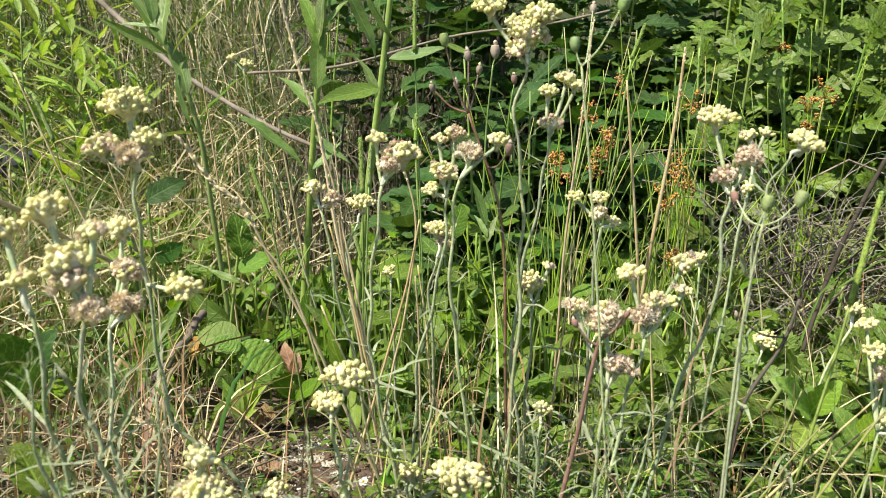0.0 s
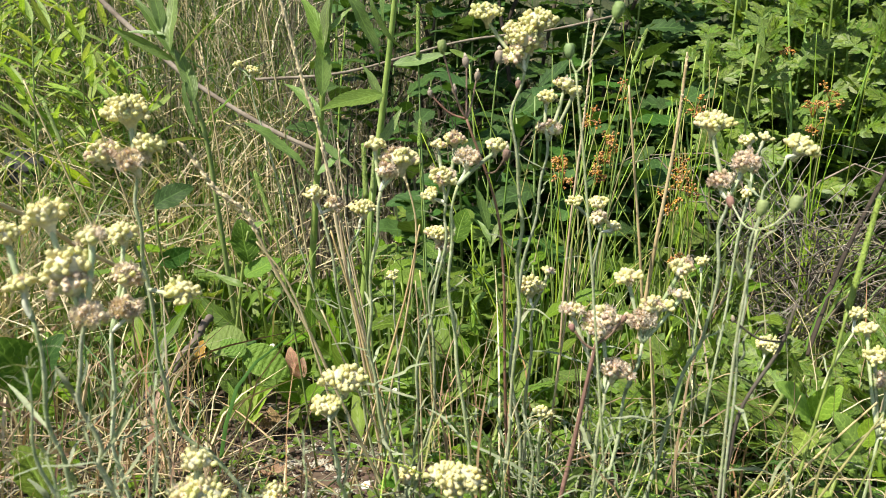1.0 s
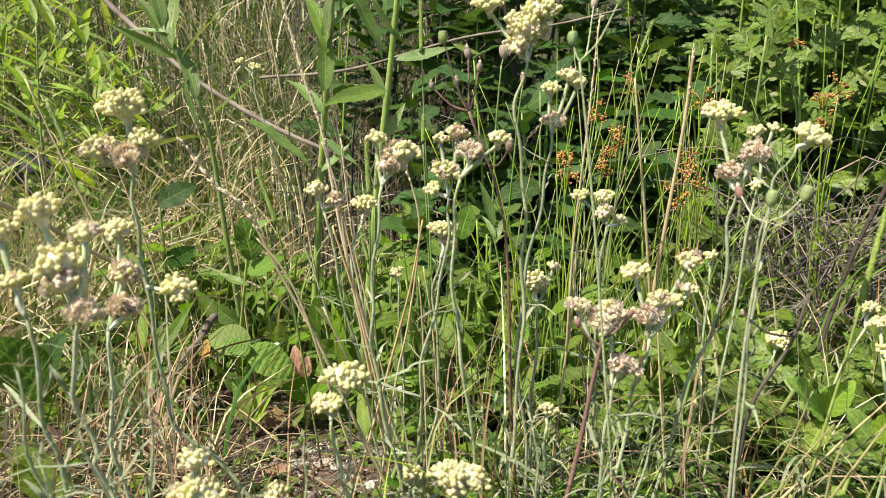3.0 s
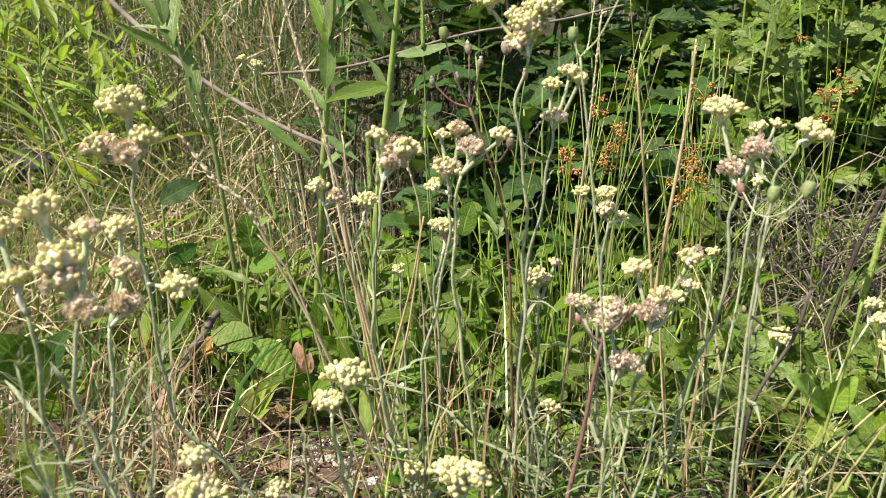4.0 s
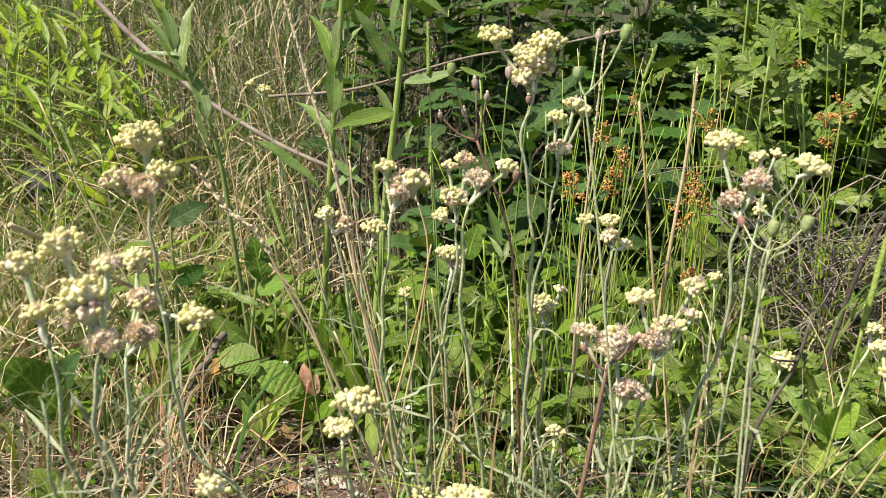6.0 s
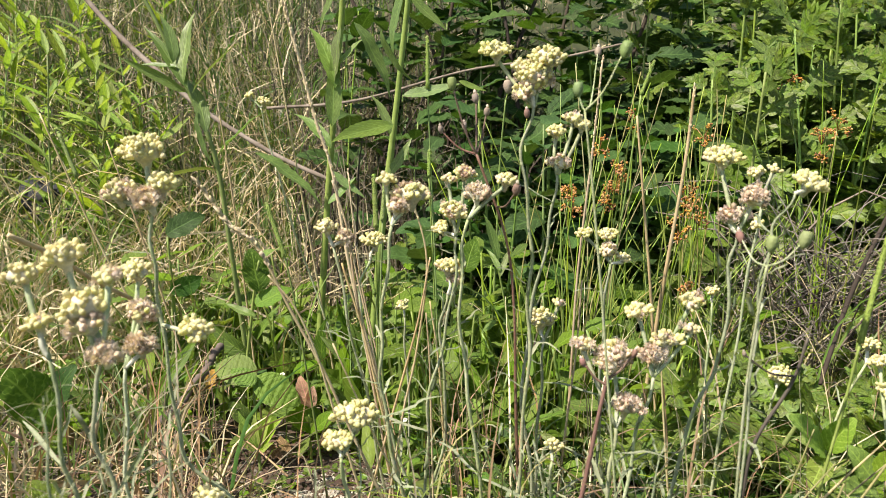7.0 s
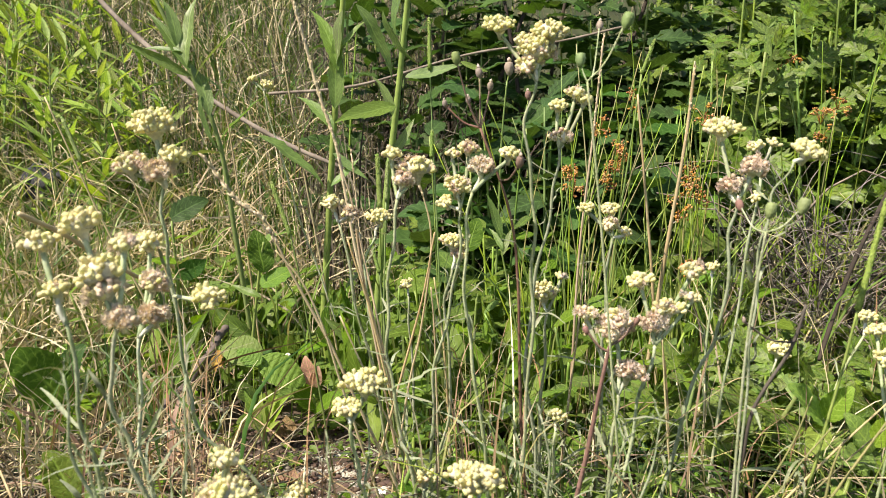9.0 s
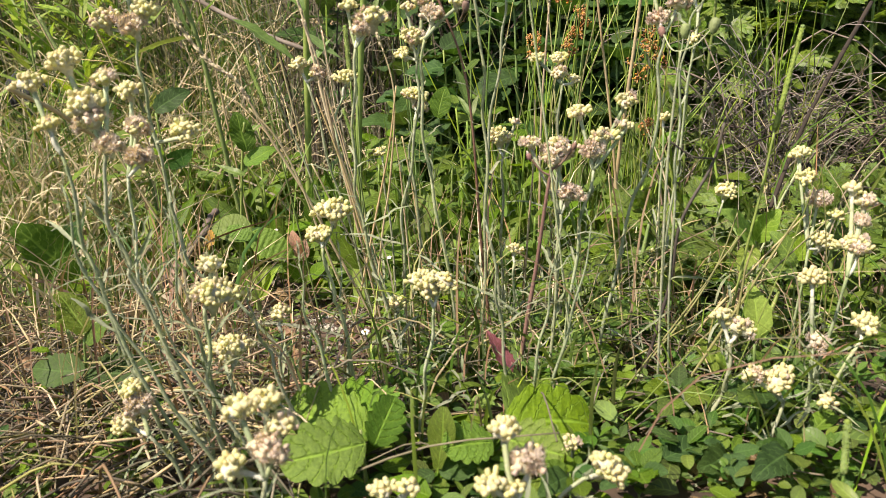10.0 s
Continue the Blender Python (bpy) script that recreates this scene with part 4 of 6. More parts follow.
dry_stalk((0.210, 0.754, -0.050), [(0.193, 0.726, 0.125), (0.178, 0.708, 0.237), (0.167, 0.696, 0.318)], 0.0016, 0.00, 1.0)
dry_stalk((-0.059, 0.557, -0.020), [(-0.040, 0.540, 0.085), (-0.028, 0.531, 0.139), (-0.019, 0.520, 0.207), (-0.028, 0.513, 0.253)], 0.0010, 0.12, 1.0)
dry_stalk((-0.034, 0.559, -0.020), [(-0.057, 0.540, 0.102), (-0.067, 0.531, 0.156), (-0.080, 0.523, 0.207)], 0.0012, 0.00, 1.0)
dry_stalk((-0.035, 0.562, -0.021), [(-0.055, 0.542, 0.102), (-0.064, 0.532, 0.164), (-0.073, 0.524, 0.215)], 0.0010, 0.10, 1.0)
dry_stalk((0.073, 0.539, -0.017), [(0.082, 0.520, 0.100), (0.086, 0.513, 0.144), (0.088, 0.504, 0.197)], 0.0009, 0.00, 1.0)
dry_stalk((0.160, 0.520, -0.015), [(0.147, 0.504, 0.089), (0.141, 0.495, 0.140)], 0.0008, 0.00, 1.0)
dry_stalk((-0.300, 0.847, -0.064), [(-0.367, 0.818, 0.119), (-0.398, 0.804, 0.202), (-0.438, 0.784, 0.331)], 0.0014, 0.00, 1.0)
dry_stalk((-0.159, 0.979, -0.074), [(-0.183, 0.945, 0.139), (-0.201, 0.920, 0.294), (-0.215, 0.900, 0.422), (-0.221, 0.892, 0.470)], 0.0014, 0.20, 1.0)
dry_stalk((-0.068, 0.827, -0.062), [(-0.090, 0.805, 0.070), (-0.105, 0.791, 0.161), (-0.112, 0.774, 0.268)], 0.0013, 0.30, 1.0)
dry_stalk((0.158, 0.396, -0.014), [(0.204, 0.382, 0.075), (0.217, 0.377, 0.102), (0.231, 0.373, 0.129)], 0.0009, 0.00, 1.0, TAN_STEM)
dry_stalk((0.117, 0.394, -0.014), [(0.171, 0.379, 0.076), (0.185, 0.376, 0.100), (0.199, 0.372, 0.122)], 0.0006, 0.00, 1.0, TAN_STEM)
dry_stalk((0.168, 0.462, -0.014), [(0.212, 0.446, 0.048), (0.238, 0.438, 0.084), (0.262, 0.432, 0.114)], 0.0010, 0.00, 1.0)
dry_stalk((0.150, 0.455, -0.014), [(0.188, 0.444, 0.044), (0.206, 0.437, 0.082), (0.216, 0.432, 0.118)], 0.0008, 0.00, 1.0, TAN_STEM)
dry_stalk((0.108, 0.440, -0.012), [(0.150, 0.432, 0.018), (0.188, 0.426, 0.042), (0.224, 0.420, 0.060)], 0.0007, 0.00, 1.0, TAN_STEM)
dry_stalk((0.180, 0.470, -0.014), [(0.226, 0.456, 0.040), (0.254, 0.448, 0.076), (0.282, 0.440, 0.108)], 0.0008, 0.00, 1.0, TAN_STEM)
dry_stalk((0.193, 0.390, -0.014), [(0.199, 0.376, 0.078), (0.200, 0.373, 0.096), (0.203, 0.370, 0.112)], 0.0008, 0.00, 1.0, TAN_STEM)
dry_stalk((0.108, 0.726, -0.047), [(0.111, 0.706, 0.073), (0.114, 0.690, 0.175), (0.123, 0.672, 0.288), (0.128, 0.660, 0.364)], 0.0013, 0.35, 0.9)
dry_stalk((-0.008, 0.617, -0.029), [(-0.013, 0.596, 0.104), (-0.020, 0.586, 0.167)], 0.0011, 0.00, 1.0)
dry_stalk((-0.286, 0.837, -0.062), [(-0.333, 0.802, 0.159), (-0.366, 0.779, 0.302)], 0.0012, 0.00, 1.0)
dry_stalk((-0.301, 0.752, -0.052), [(-0.319, 0.744, 0.001), (-0.337, 0.738, 0.040)], 0.0014, 0.00, 1.0)
dry_stalk((-0.323, 0.593, -0.027), [(-0.301, 0.582, 0.041), (-0.285, 0.574, 0.092)], 0.0018, 0.00, 1.0)
dry_stalk((-0.232, 0.858, -0.065), [(-0.241, 0.823, 0.156), (-0.246, 0.806, 0.262), (-0.253, 0.789, 0.365)], 0.0012, 0.20, 1.0)
dry_stalk((-0.006, 0.485, -0.014), [(-0.035, 0.473, 0.061), (-0.053, 0.466, 0.103), (-0.076, 0.456, 0.165)], 0.0009, 0.00, 1.0)
spike_grass((-0.123, 0.671, -0.036), [(-0.140, 0.642, 0.142)], [(-0.147, 0.633, 0.197), (-0.163, 0.640, 0.242)], 0.0022)
spike_grass((-0.080, 0.721, -0.044), [(-0.075, 0.691, 0.143)], [(-0.073, 0.680, 0.217), (-0.075, 0.687, 0.264)], 0.0026)
spike_grass((-0.084, 0.741, -0.047), [(-0.074, 0.711, 0.139)], [(-0.069, 0.698, 0.222), (-0.067, 0.703, 0.258)], 0.0021)
spike_grass((-0.021, 0.854, -0.064), [(-0.024, 0.819, 0.157), (-0.027, 0.801, 0.268)], [(-0.029, 0.787, 0.353), (-0.029, 0.795, 0.405)], 0.0023)
spike_grass((-0.021, 0.824, -0.060), [(-0.025, 0.789, 0.161)], [(-0.028, 0.773, 0.262), (-0.027, 0.777, 0.288)], 0.0023)
spike_grass((0.210, 0.445, -0.014), [(0.221, 0.429, 0.088), (0.227, 0.422, 0.133)], [(0.231, 0.415, 0.175), (0.249, 0.425, 0.237)], 0.0019)
spike_grass((0.137, 0.760, -0.050), [(0.153, 0.727, 0.158), (0.163, 0.711, 0.258)], [(0.171, 0.699, 0.337), (0.183, 0.703, 0.367)], 0.0018)
spike_grass((-0.064, 0.702, -0.042), [(-0.071, 0.679, 0.102)], [(-0.074, 0.670, 0.157), (-0.082, 0.675, 0.187)], 0.0018)
spike_grass((0.206, 0.257, -0.014), [(0.204, 0.253, 0.009)], [(0.203, 0.250, 0.030), (0.206, 0.256, 0.053)], 0.0019)
spike_grass((-0.500, 1.084, -0.074), [(-0.523, 1.043, 0.180)], [(-0.530, 1.030, 0.259), (-0.557, 1.040, 0.319)], 0.0031)
bud_weed((0.050, 0.497, -0.014), [(0.044, 0.486, 0.055), (0.041, 0.475, 0.119), (0.039, 0.465, 0.185), (0.033, 0.457, 0.232), (0.015, 0.449, 0.283)], [("tan", 0.015, 0.454, 0.315, 0.0023), ("tan", 0.021, 0.453, 0.307, 0.0020), ("tan", -0.006, 0.451, 0.297, 0.0017), ("tan", 0.008, 0.452, 0.299, 0.0017), ("red", 0.037, 0.428, 0.261, 0.0026), ("green", 0.001, 0.438, 0.322, 0.0029)], 0.0011, RED_STEM, [(SPOON, (0.035, 0.439, 0.222), (0.044, 0.441, 0.230), 0)], "thin dark-stemmed weed with small buds")
bud_weed((0.059, 0.424, -0.014), [(0.071, 0.411, 0.068), (0.076, 0.406, 0.098), (0.081, 0.401, 0.133), (0.086, 0.396, 0.164)], [("red", 0.073, 0.397, 0.168, 0.0018), ("red", 0.099, 0.397, 0.173, 0.0018)], 0.0015, RED_STEM, [], "thin dark-stemmed weed with small buds")
bud_weed((0.145, 0.422, -0.014), [(0.163, 0.408, 0.073), (0.168, 0.401, 0.120), (0.185, 0.395, 0.158), (0.190, 0.390, 0.184)], [("tan", 0.157, 0.389, 0.175, 0.0012)], 0.0012, DARK_STEM, [], "thin dark-stemmed weed with small buds")
bud_weed((0.152, 0.393, -0.014), [(0.149, 0.368, 0.145), (0.150, 0.360, 0.194), (0.152, 0.354, 0.228)], [("green", 0.154, 0.356, 0.237, 0.0030), ("green", 0.169, 0.356, 0.239, 0.0032), ("red", 0.150, 0.382, 0.238, 0.0023)], 0.0008, WOOL, [], "grey-green stem with plump closed buds")
bud_weed((0.103, 0.417, -0.014), [(0.084, 0.389, 0.163), (0.073, 0.374, 0.254), (0.066, 0.366, 0.303)], [("green", 0.063, 0.368, 0.312, 0.0027), ("green", 0.085, 0.371, 0.331, 0.0032), ("tan", 0.085, 0.441, 0.340, 0.0022)], 0.0007, WOOL, [], "grey-green stem with plump closed buds")
bud_weed((0.041, 0.993, -0.074), [(0.051, 0.948, 0.203), (0.054, 0.936, 0.281), (0.060, 0.925, 0.351)], [("tan", 0.063, 0.926, 0.363, 0.0061)], 0.0015, GREEN_STEM, [], "thin green stem with a tan bud")
bud_weed((0.050, 0.983, -0.074), [(0.077, 0.931, 0.253), (0.084, 0.920, 0.321)], [("red", 0.086, 0.921, 0.331, 0.0041)], 0.0014, GREEN_STEM, [], "thin green stem with a reddish bud")
leafy_stem("tall_weed", (-0.202, 1.009, -0.074), [(-0.181, 0.980, 0.111), (-0.168, 0.961, 0.224), (-0.151, 0.939, 0.362), (-0.137, 0.923, 0.464), (-0.128, 0.907, 0.565)], [(LANCE, (-0.133, 0.886, 0.432), (-0.157, 0.874, 0.356), 30), (LANCE, (-0.131, 0.896, 0.495), (-0.169, 0.887, 0.438), 20), (LANCE, (-0.140, 0.875, 0.362), (-0.163, 0.888, 0.445), 20), (LANCE, (-0.140, 0.878, 0.381), (-0.112, 0.885, 0.426), -20), (LANCE, (-0.144, 0.868, 0.318), (-0.146, 0.881, 0.400), 40), (LANCE, (-0.146, 0.860, 0.267), (-0.105, 0.855, 0.239), -10), (LANCE, (-0.148, 0.854, 0.229), (-0.118, 0.859, 0.261), 0), (LANCE, (-0.145, 0.864, 0.293), (-0.182, 0.872, 0.343), 10)], GREEN_STEM, 0.0045, "tall green weed with toothed lance-shaped leaves", "plant")
leafy_stem("tall_weed", (-0.122, 0.913, -0.072), [(-0.087, 0.869, 0.206), (-0.074, 0.855, 0.293), (-0.065, 0.845, 0.353), (-0.052, 0.831, 0.445), (-0.040, 0.816, 0.536)], [(LANCE, (-0.065, 0.781, 0.315), (-0.112, 0.710, 0.299), -25), (LANCE, (-0.069, 0.780, 0.305), (-0.080, 0.787, 0.352), 40), (LANCE, (-0.106, 0.798, 0.422), (-0.062, 0.788, 0.356), -35), (LANCE, (-0.048, 0.804, 0.462), (-0.083, 0.795, 0.399), 20), (LANCE, (-0.048, 0.803, 0.450), (-0.008, 0.797, 0.416), 0), (LANCE, (-0.055, 0.786, 0.345), (0.003, 0.788, 0.360), 10), (LANCE, (0.003, 0.788, 0.360), (0.032, 0.787, 0.351), 10), (LANCE, (-0.077, 0.797, 0.416), (-0.063, 0.788, 0.359), 60), (LANCE, (-0.070, 0.773, 0.262), (-0.048, 0.779, 0.302), 10)], GREEN_STEM, 0.0040, "tall green weed with toothed lance-shaped leaves", "plant")
leafy_stem("tall_weed", (-0.279, 0.987, -0.074), [(-0.292, 0.951, 0.152), (-0.301, 0.930, 0.281), (-0.326, 0.917, 0.363), (-0.358, 0.903, 0.448), (-0.381, 0.896, 0.495)], [(SLIM, (-0.310, 0.874, 0.359), (-0.395, 0.880, 0.394), -72), (SLIM, (-0.312, 0.875, 0.362), (-0.365, 0.887, 0.438), 20), (SLIM, (-0.307, 0.874, 0.356), (-0.269, 0.886, 0.432), -40), (LANCE, (-0.330, 0.880, 0.394), (-0.339, 0.890, 0.457), 30), (SLIM, (-0.323, 0.879, 0.388), (-0.371, 0.880, 0.394), 0), (LANCE, (-0.317, 0.876, 0.369), (-0.317, 0.890, 0.457), -30), (LANCE, (-0.300, 0.871, 0.337), (-0.300, 0.861, 0.272), 60), (LANCE, (-0.277, 0.862, 0.283), (-0.235, 0.872, 0.345), -40), (SLIM, (-0.275, 0.860, 0.267), (-0.365, 0.868, 0.288), 60), (LANCE, (-0.233, 0.863, 0.288), (-0.153, 0.856, 0.245), -30), (LANCE, (-0.291, 0.867, 0.312), (-0.310, 0.878, 0.381), 20)], GREEN_STEM, 0.0029, "tall green weed with lance-shaped leaves", "plant")
leafy_stem("tall_weed", (-0.262, 0.839, -0.063), [(-0.226, 0.809, 0.127), (-0.216, 0.801, 0.171)], [(OVAL, (-0.216, 0.796, 0.138), (-0.219, 0.803, 0.183), 30), (OVAL, (-0.219, 0.794, 0.123), (-0.191, 0.798, 0.147), 0), (LANCE, (-0.219, 0.792, 0.111), (-0.252, 0.795, 0.129), 0)], GREEN_STEM, 0.0018, "young leafy green weed", "plant")
leafy_stem("broadleaf_herb", (-0.235, 0.828, -0.064), [(-0.232, 0.819, -0.010), (-0.231, 0.814, 0.022)], [(OVAL_BRIGHT, (-0.225, 0.807, 0.040), (-0.273, 0.807, 0.052), -10), (OVAL_BRIGHT, (-0.222, 0.790, 0.036), (-0.247, 0.791, 0.052), 0), (OVAL_BRIGHT, (-0.226, 0.798, 0.037), (-0.176, 0.796, 0.017), 0), (OVAL_DARK, (-0.229, 0.815, 0.027), (-0.229, 0.834, 0.046), 0), (SPOON, (-0.228, 0.801, -0.017), (-0.244, 0.787, 0.013), 0), (SPOON, (-0.228, 0.800, -0.023), (-0.203, 0.787, -0.002), 10), (SPOON, (-0.228, 0.800, -0.026), (-0.232, 0.786, 0.002), 10), (YELLOW, (-0.278, 0.833, 0.039), (-0.293, 0.829, 0.017), 20), (SPOON, (-0.225, 0.792, -0.026), (-0.246, 0.774, -0.026), 0)], GREEN_STEM, 0.0019, "low herb with broad toothed veined leaves", "plant")
leafy_stem("young_shoot", (-0.217, 0.778, -0.060), [(-0.217, 0.776, -0.020)], [(SLIM_WIDE, (-0.218, 0.775, -0.032), (-0.238, 0.768, 0.018), 10), (SLIM_WIDE, (-0.217, 0.775, -0.030), (-0.221, 0.765, 0.014), -10), (SLIM_WIDE, (-0.216, 0.775, -0.032), (-0.203, 0.766, 0.010), 0), (SLIM_WIDE, (-0.216, 0.775, -0.034), (-0.188, 0.768, 0.012), 15), (SLIM_WIDE, (-0.217, 0.775, -0.036), (-0.236, 0.760, -0.012), 0), (SLIM_WIDE, (-0.216, 0.775, -0.036), (-0.196, 0.760, -0.016), 0)], GREEN_STEM, 0.0016, "small bright green shoot with upright leaves", "plant")
leafy_stem("red_leaf_herb", (-0.169, 0.821, -0.063), [(-0.169, 0.812, -0.007)], [(RED, (-0.168, 0.814, 0.003), (-0.177, 0.809, 0.035), 0), (RED, (-0.167, 0.813, 0.001), (-0.162, 0.808, 0.024), 20), (SPOON, (-0.169, 0.810, -0.026), (-0.186, 0.796, -0.001), 0), (SPOON, (-0.167, 0.810, -0.030), (-0.145, 0.796, -0.002), 0), (SPOON, (-0.167, 0.801, -0.030), (-0.176, 0.783, -0.039), 0)], GREEN_STEM, 0.0016, "low herb with one reddish leaf", "plant")
leafy_stem("broadleaf_herb", (-0.376, 0.664, -0.039), [(-0.374, 0.660, -0.012), (-0.371, 0.652, 0.040)], [(OVAL, (-0.368, 0.649, 0.023), (-0.393, 0.646, 0.005), 20), (OVAL, (-0.366, 0.648, 0.015), (-0.374, 0.652, 0.040), 40), (OVAL, (-0.364, 0.643, -0.015), (-0.346, 0.640, -0.031), 10), (OVAL_DARK, (-0.364, 0.641, -0.025), (-0.402, 0.640, -0.036), 0), (OVAL, (-0.360, 0.640, 0.040), (-0.391, 0.614, 0.098), 15), (OVAL_DARK, (-0.372, 0.654, 0.056), (-0.352, 0.640, 0.092), 20)], GREEN_STEM, 0.0015, "green herb with round toothed leaves", "plant")
leafy_stem("broadleaf_herb", (-0.399, 1.040, -0.074), [(-0.397, 1.015, 0.081), (-0.395, 1.000, 0.177)], [(OVAL_DARK, (-0.396, 1.001, 0.180), (-0.352, 1.006, 0.206), 25), (OVAL, (-0.389, 0.990, 0.119), (-0.424, 0.991, 0.127), 30), (OVAL_DARK, (-0.389, 0.987, 0.104), (-0.350, 0.990, 0.122), 50)], GREEN_STEM, 0.0023, "herb with dark pointed leaves", "plant")
leafy_stem("broadleaf_herb", (0.261, 0.506, -0.014), [(0.254, 0.493, 0.064), (0.253, 0.491, 0.081)], [(OVAL_LIGHT, (0.251, 0.490, 0.081), (0.227, 0.476, 0.111), 10), (OVAL_LIGHT, (0.253, 0.491, 0.082), (0.259, 0.476, 0.105), 0), (OVAL_LIGHT, (0.248, 0.482, 0.079), (0.233, 0.463, 0.073), 0)], GREEN_STEM, 0.0008, "herb with bright yellow-green leaves", "plant")
leafy_stem("broadleaf_herb", (0.283, 0.486, -0.014), [(0.276, 0.473, 0.069)], [(OVAL_LIGHT, (0.272, 0.464, 0.069), (0.258, 0.458, 0.094), 10), (OVAL_LIGHT, (0.273, 0.464, 0.073), (0.283, 0.459, 0.094), 0), (OVAL_LIGHT, (0.271, 0.464, 0.068), (0.246, 0.447, 0.072), 0)], GREEN_STEM, 0.0008, "herb with bright yellow-green leaves", "plant")
leafy_stem("broadleaf_herb", (0.213, 0.379, -0.014), [(0.206, 0.369, 0.048)], [(OVAL_LIGHT, (0.208, 0.370, 0.051), (0.212, 0.378, 0.082), 30), (OVAL_DARK, (0.205, 0.363, 0.024), (0.189, 0.361, 0.018), 0), (OVAL_DARK, (0.206, 0.362, 0.020), (0.234, 0.359, 0.009), 0), (OVAL_DARK, (0.206, 0.361, 0.017), (0.191, 0.355, -0.006), 0)], GREEN_STEM, 0.0011, "herb with bright green leaves", "plant")
leafy_stem("scalloped_herb", (-0.033, 0.301, -0.014), [(-0.032, 0.291, 0.043)], [(SCALLOP, (-0.031, 0.306, 0.030), (-0.076, 0.318, 0.051), 0), (SCALLOP, (-0.030, 0.289, 0.036), (-0.062, 0.265, 0.048), 0), (SCALLOP, (-0.030, 0.306, 0.030), (-0.038, 0.354, 0.047), 0), (SCALLOP, (-0.027, 0.297, 0.030), (-0.012, 0.303, 0.051), 30), (SCALLOP, (-0.030, 0.305, 0.029), (-0.059, 0.345, 0.049), 0)], GREEN_STEM, 0.0012, "low rosette of big scalloped bright green leaves", "plant")
leafy_stem("scalloped_herb", (0.043, 0.322, -0.014), [(0.048, 0.315, 0.026)], [(SCALLOP, (0.045, 0.316, 0.028), (0.096, 0.318, 0.030), 0), (SCALLOP, (0.049, 0.324, 0.027), (0.083, 0.369, 0.027), 0), (SCALLOP, (0.044, 0.299, 0.030), (0.075, 0.282, 0.031), 0), (SCALLOP, (0.038, 0.298, 0.028), (0.016, 0.282, 0.036), 0)], GREEN_STEM, 0.0013, "low rosette of wide crinkled green leaves", "plant")
leafy_stem("dock_seedling", (0.006, 0.297, -0.014), [(0.009, 0.290, 0.032)], [(SPOON, (0.008, 0.286, 0.021), (0.011, 0.294, 0.051), 0), (OVAL_DARK, (0.009, 0.286, 0.018), (0.031, 0.289, 0.028), 0), (OVAL_DARK, (0.006, 0.286, 0.018), (-0.009, 0.284, 0.013), 0)], GREEN_STEM, 0.0009, "seedling with upright oval green leaves", "plant")
leafy_stem("broadleaf_herb", (-0.248, 0.417, -0.014), [(-0.240, 0.411, 0.025), (-0.233, 0.405, 0.061)], [(OVAL, (-0.232, 0.406, 0.065), (-0.250, 0.413, 0.092), 20), (OVAL, (-0.231, 0.404, 0.057), (-0.219, 0.408, 0.071), 0), (OVAL_DARK, (-0.232, 0.399, 0.038), (-0.187, 0.401, 0.041), 0), (OVAL_DARK, (-0.234, 0.399, 0.039), (-0.272, 0.401, 0.048), 0)], GREEN_STEM, 0.0012, "green herb with round toothed leaves", "plant")
leafy_stem("pink_leaf_herb", (0.055, 0.411, -0.014), [(0.057, 0.401, 0.030)], [(PINK, (0.057, 0.399, 0.022), (0.043, 0.405, 0.053), 30)], RED_STEM, 0.0010, "stem with one dusky pink leaf", "plant")
leafy_stem("young_shoot", (0.084, 0.761, -0.050), [(0.042, 0.726, 0.170), (0.033, 0.721, 0.204)], [(LANCE, (0.041, 0.717, 0.182), (0.028, 0.724, 0.225), 20), (LANCE, (0.043, 0.715, 0.166), (0.052, 0.719, 0.193), 0), (OVAL, (0.009, 0.715, 0.171), (0.020, 0.720, 0.201), 20), (LANCE, (0.043, 0.715, 0.171), (0.031, 0.719, 0.193), 0)], GREEN_STEM, 0.0011, "small green shoot with pointed leaves", "plant")
twig("fallen_branch", [(-0.673, 1.300, 0.605), (-0.573, 1.250, 0.502), (-0.482, 1.203, 0.426), (-0.387, 1.157, 0.354), (-0.268, 1.112, 0.286), (-0.172, 1.071, 0.246)], 0.0047, 0.0032, TWIG, "long thin brown branch leaning across the grass")
twig("fallen_twig", [(-0.322, 0.526, 0.228), (-0.308, 0.561, 0.208), (-0.296, 0.594, 0.184), (-0.281, 0.628, 0.162)], 0.0019, 0.0017, STALK, "pale dead stem lying among the flowers")
twig("dead_stick", [(-0.298, 0.911, 0.049), (-0.301, 0.886, 0.042), (-0.302, 0.859, 0.029), (-0.307, 0.834, 0.022), (-0.314, 0.807, 0.005), (-0.321, 0.782, 0.000), (-0.325, 0.755, -0.010)], 0.0049, 0.0048, WOOD, "weathered grey dead stick on the soil")
twig("fallen_twig", [(-0.331, 1.306, 0.369), (-0.173, 1.275, 0.378), (0.015, 1.250, 0.423), (0.157, 1.220, 0.437), (0.256, 1.190, 0.454)], 0.0025, 0.0017, TWIG, "thin arching dead twig")
twig("leaning_stick", [(0.569, 0.946, 0.267), (0.488, 0.875, 0.182), (0.425, 0.808, 0.121), (0.367, 0.739, 0.051)], 0.0028, 0.0023, BARK, "dark leaning dead stick beside the brush")
rush(0.100, 0.800, 16, 0.33, [(0.151, 0.795, 0.294, 0.0071), (0.119, 0.768, 0.234, 0.0092), (0.120, 0.795, 0.241, 0.0060), (0.154, 0.769, 0.239, 0.0081)])
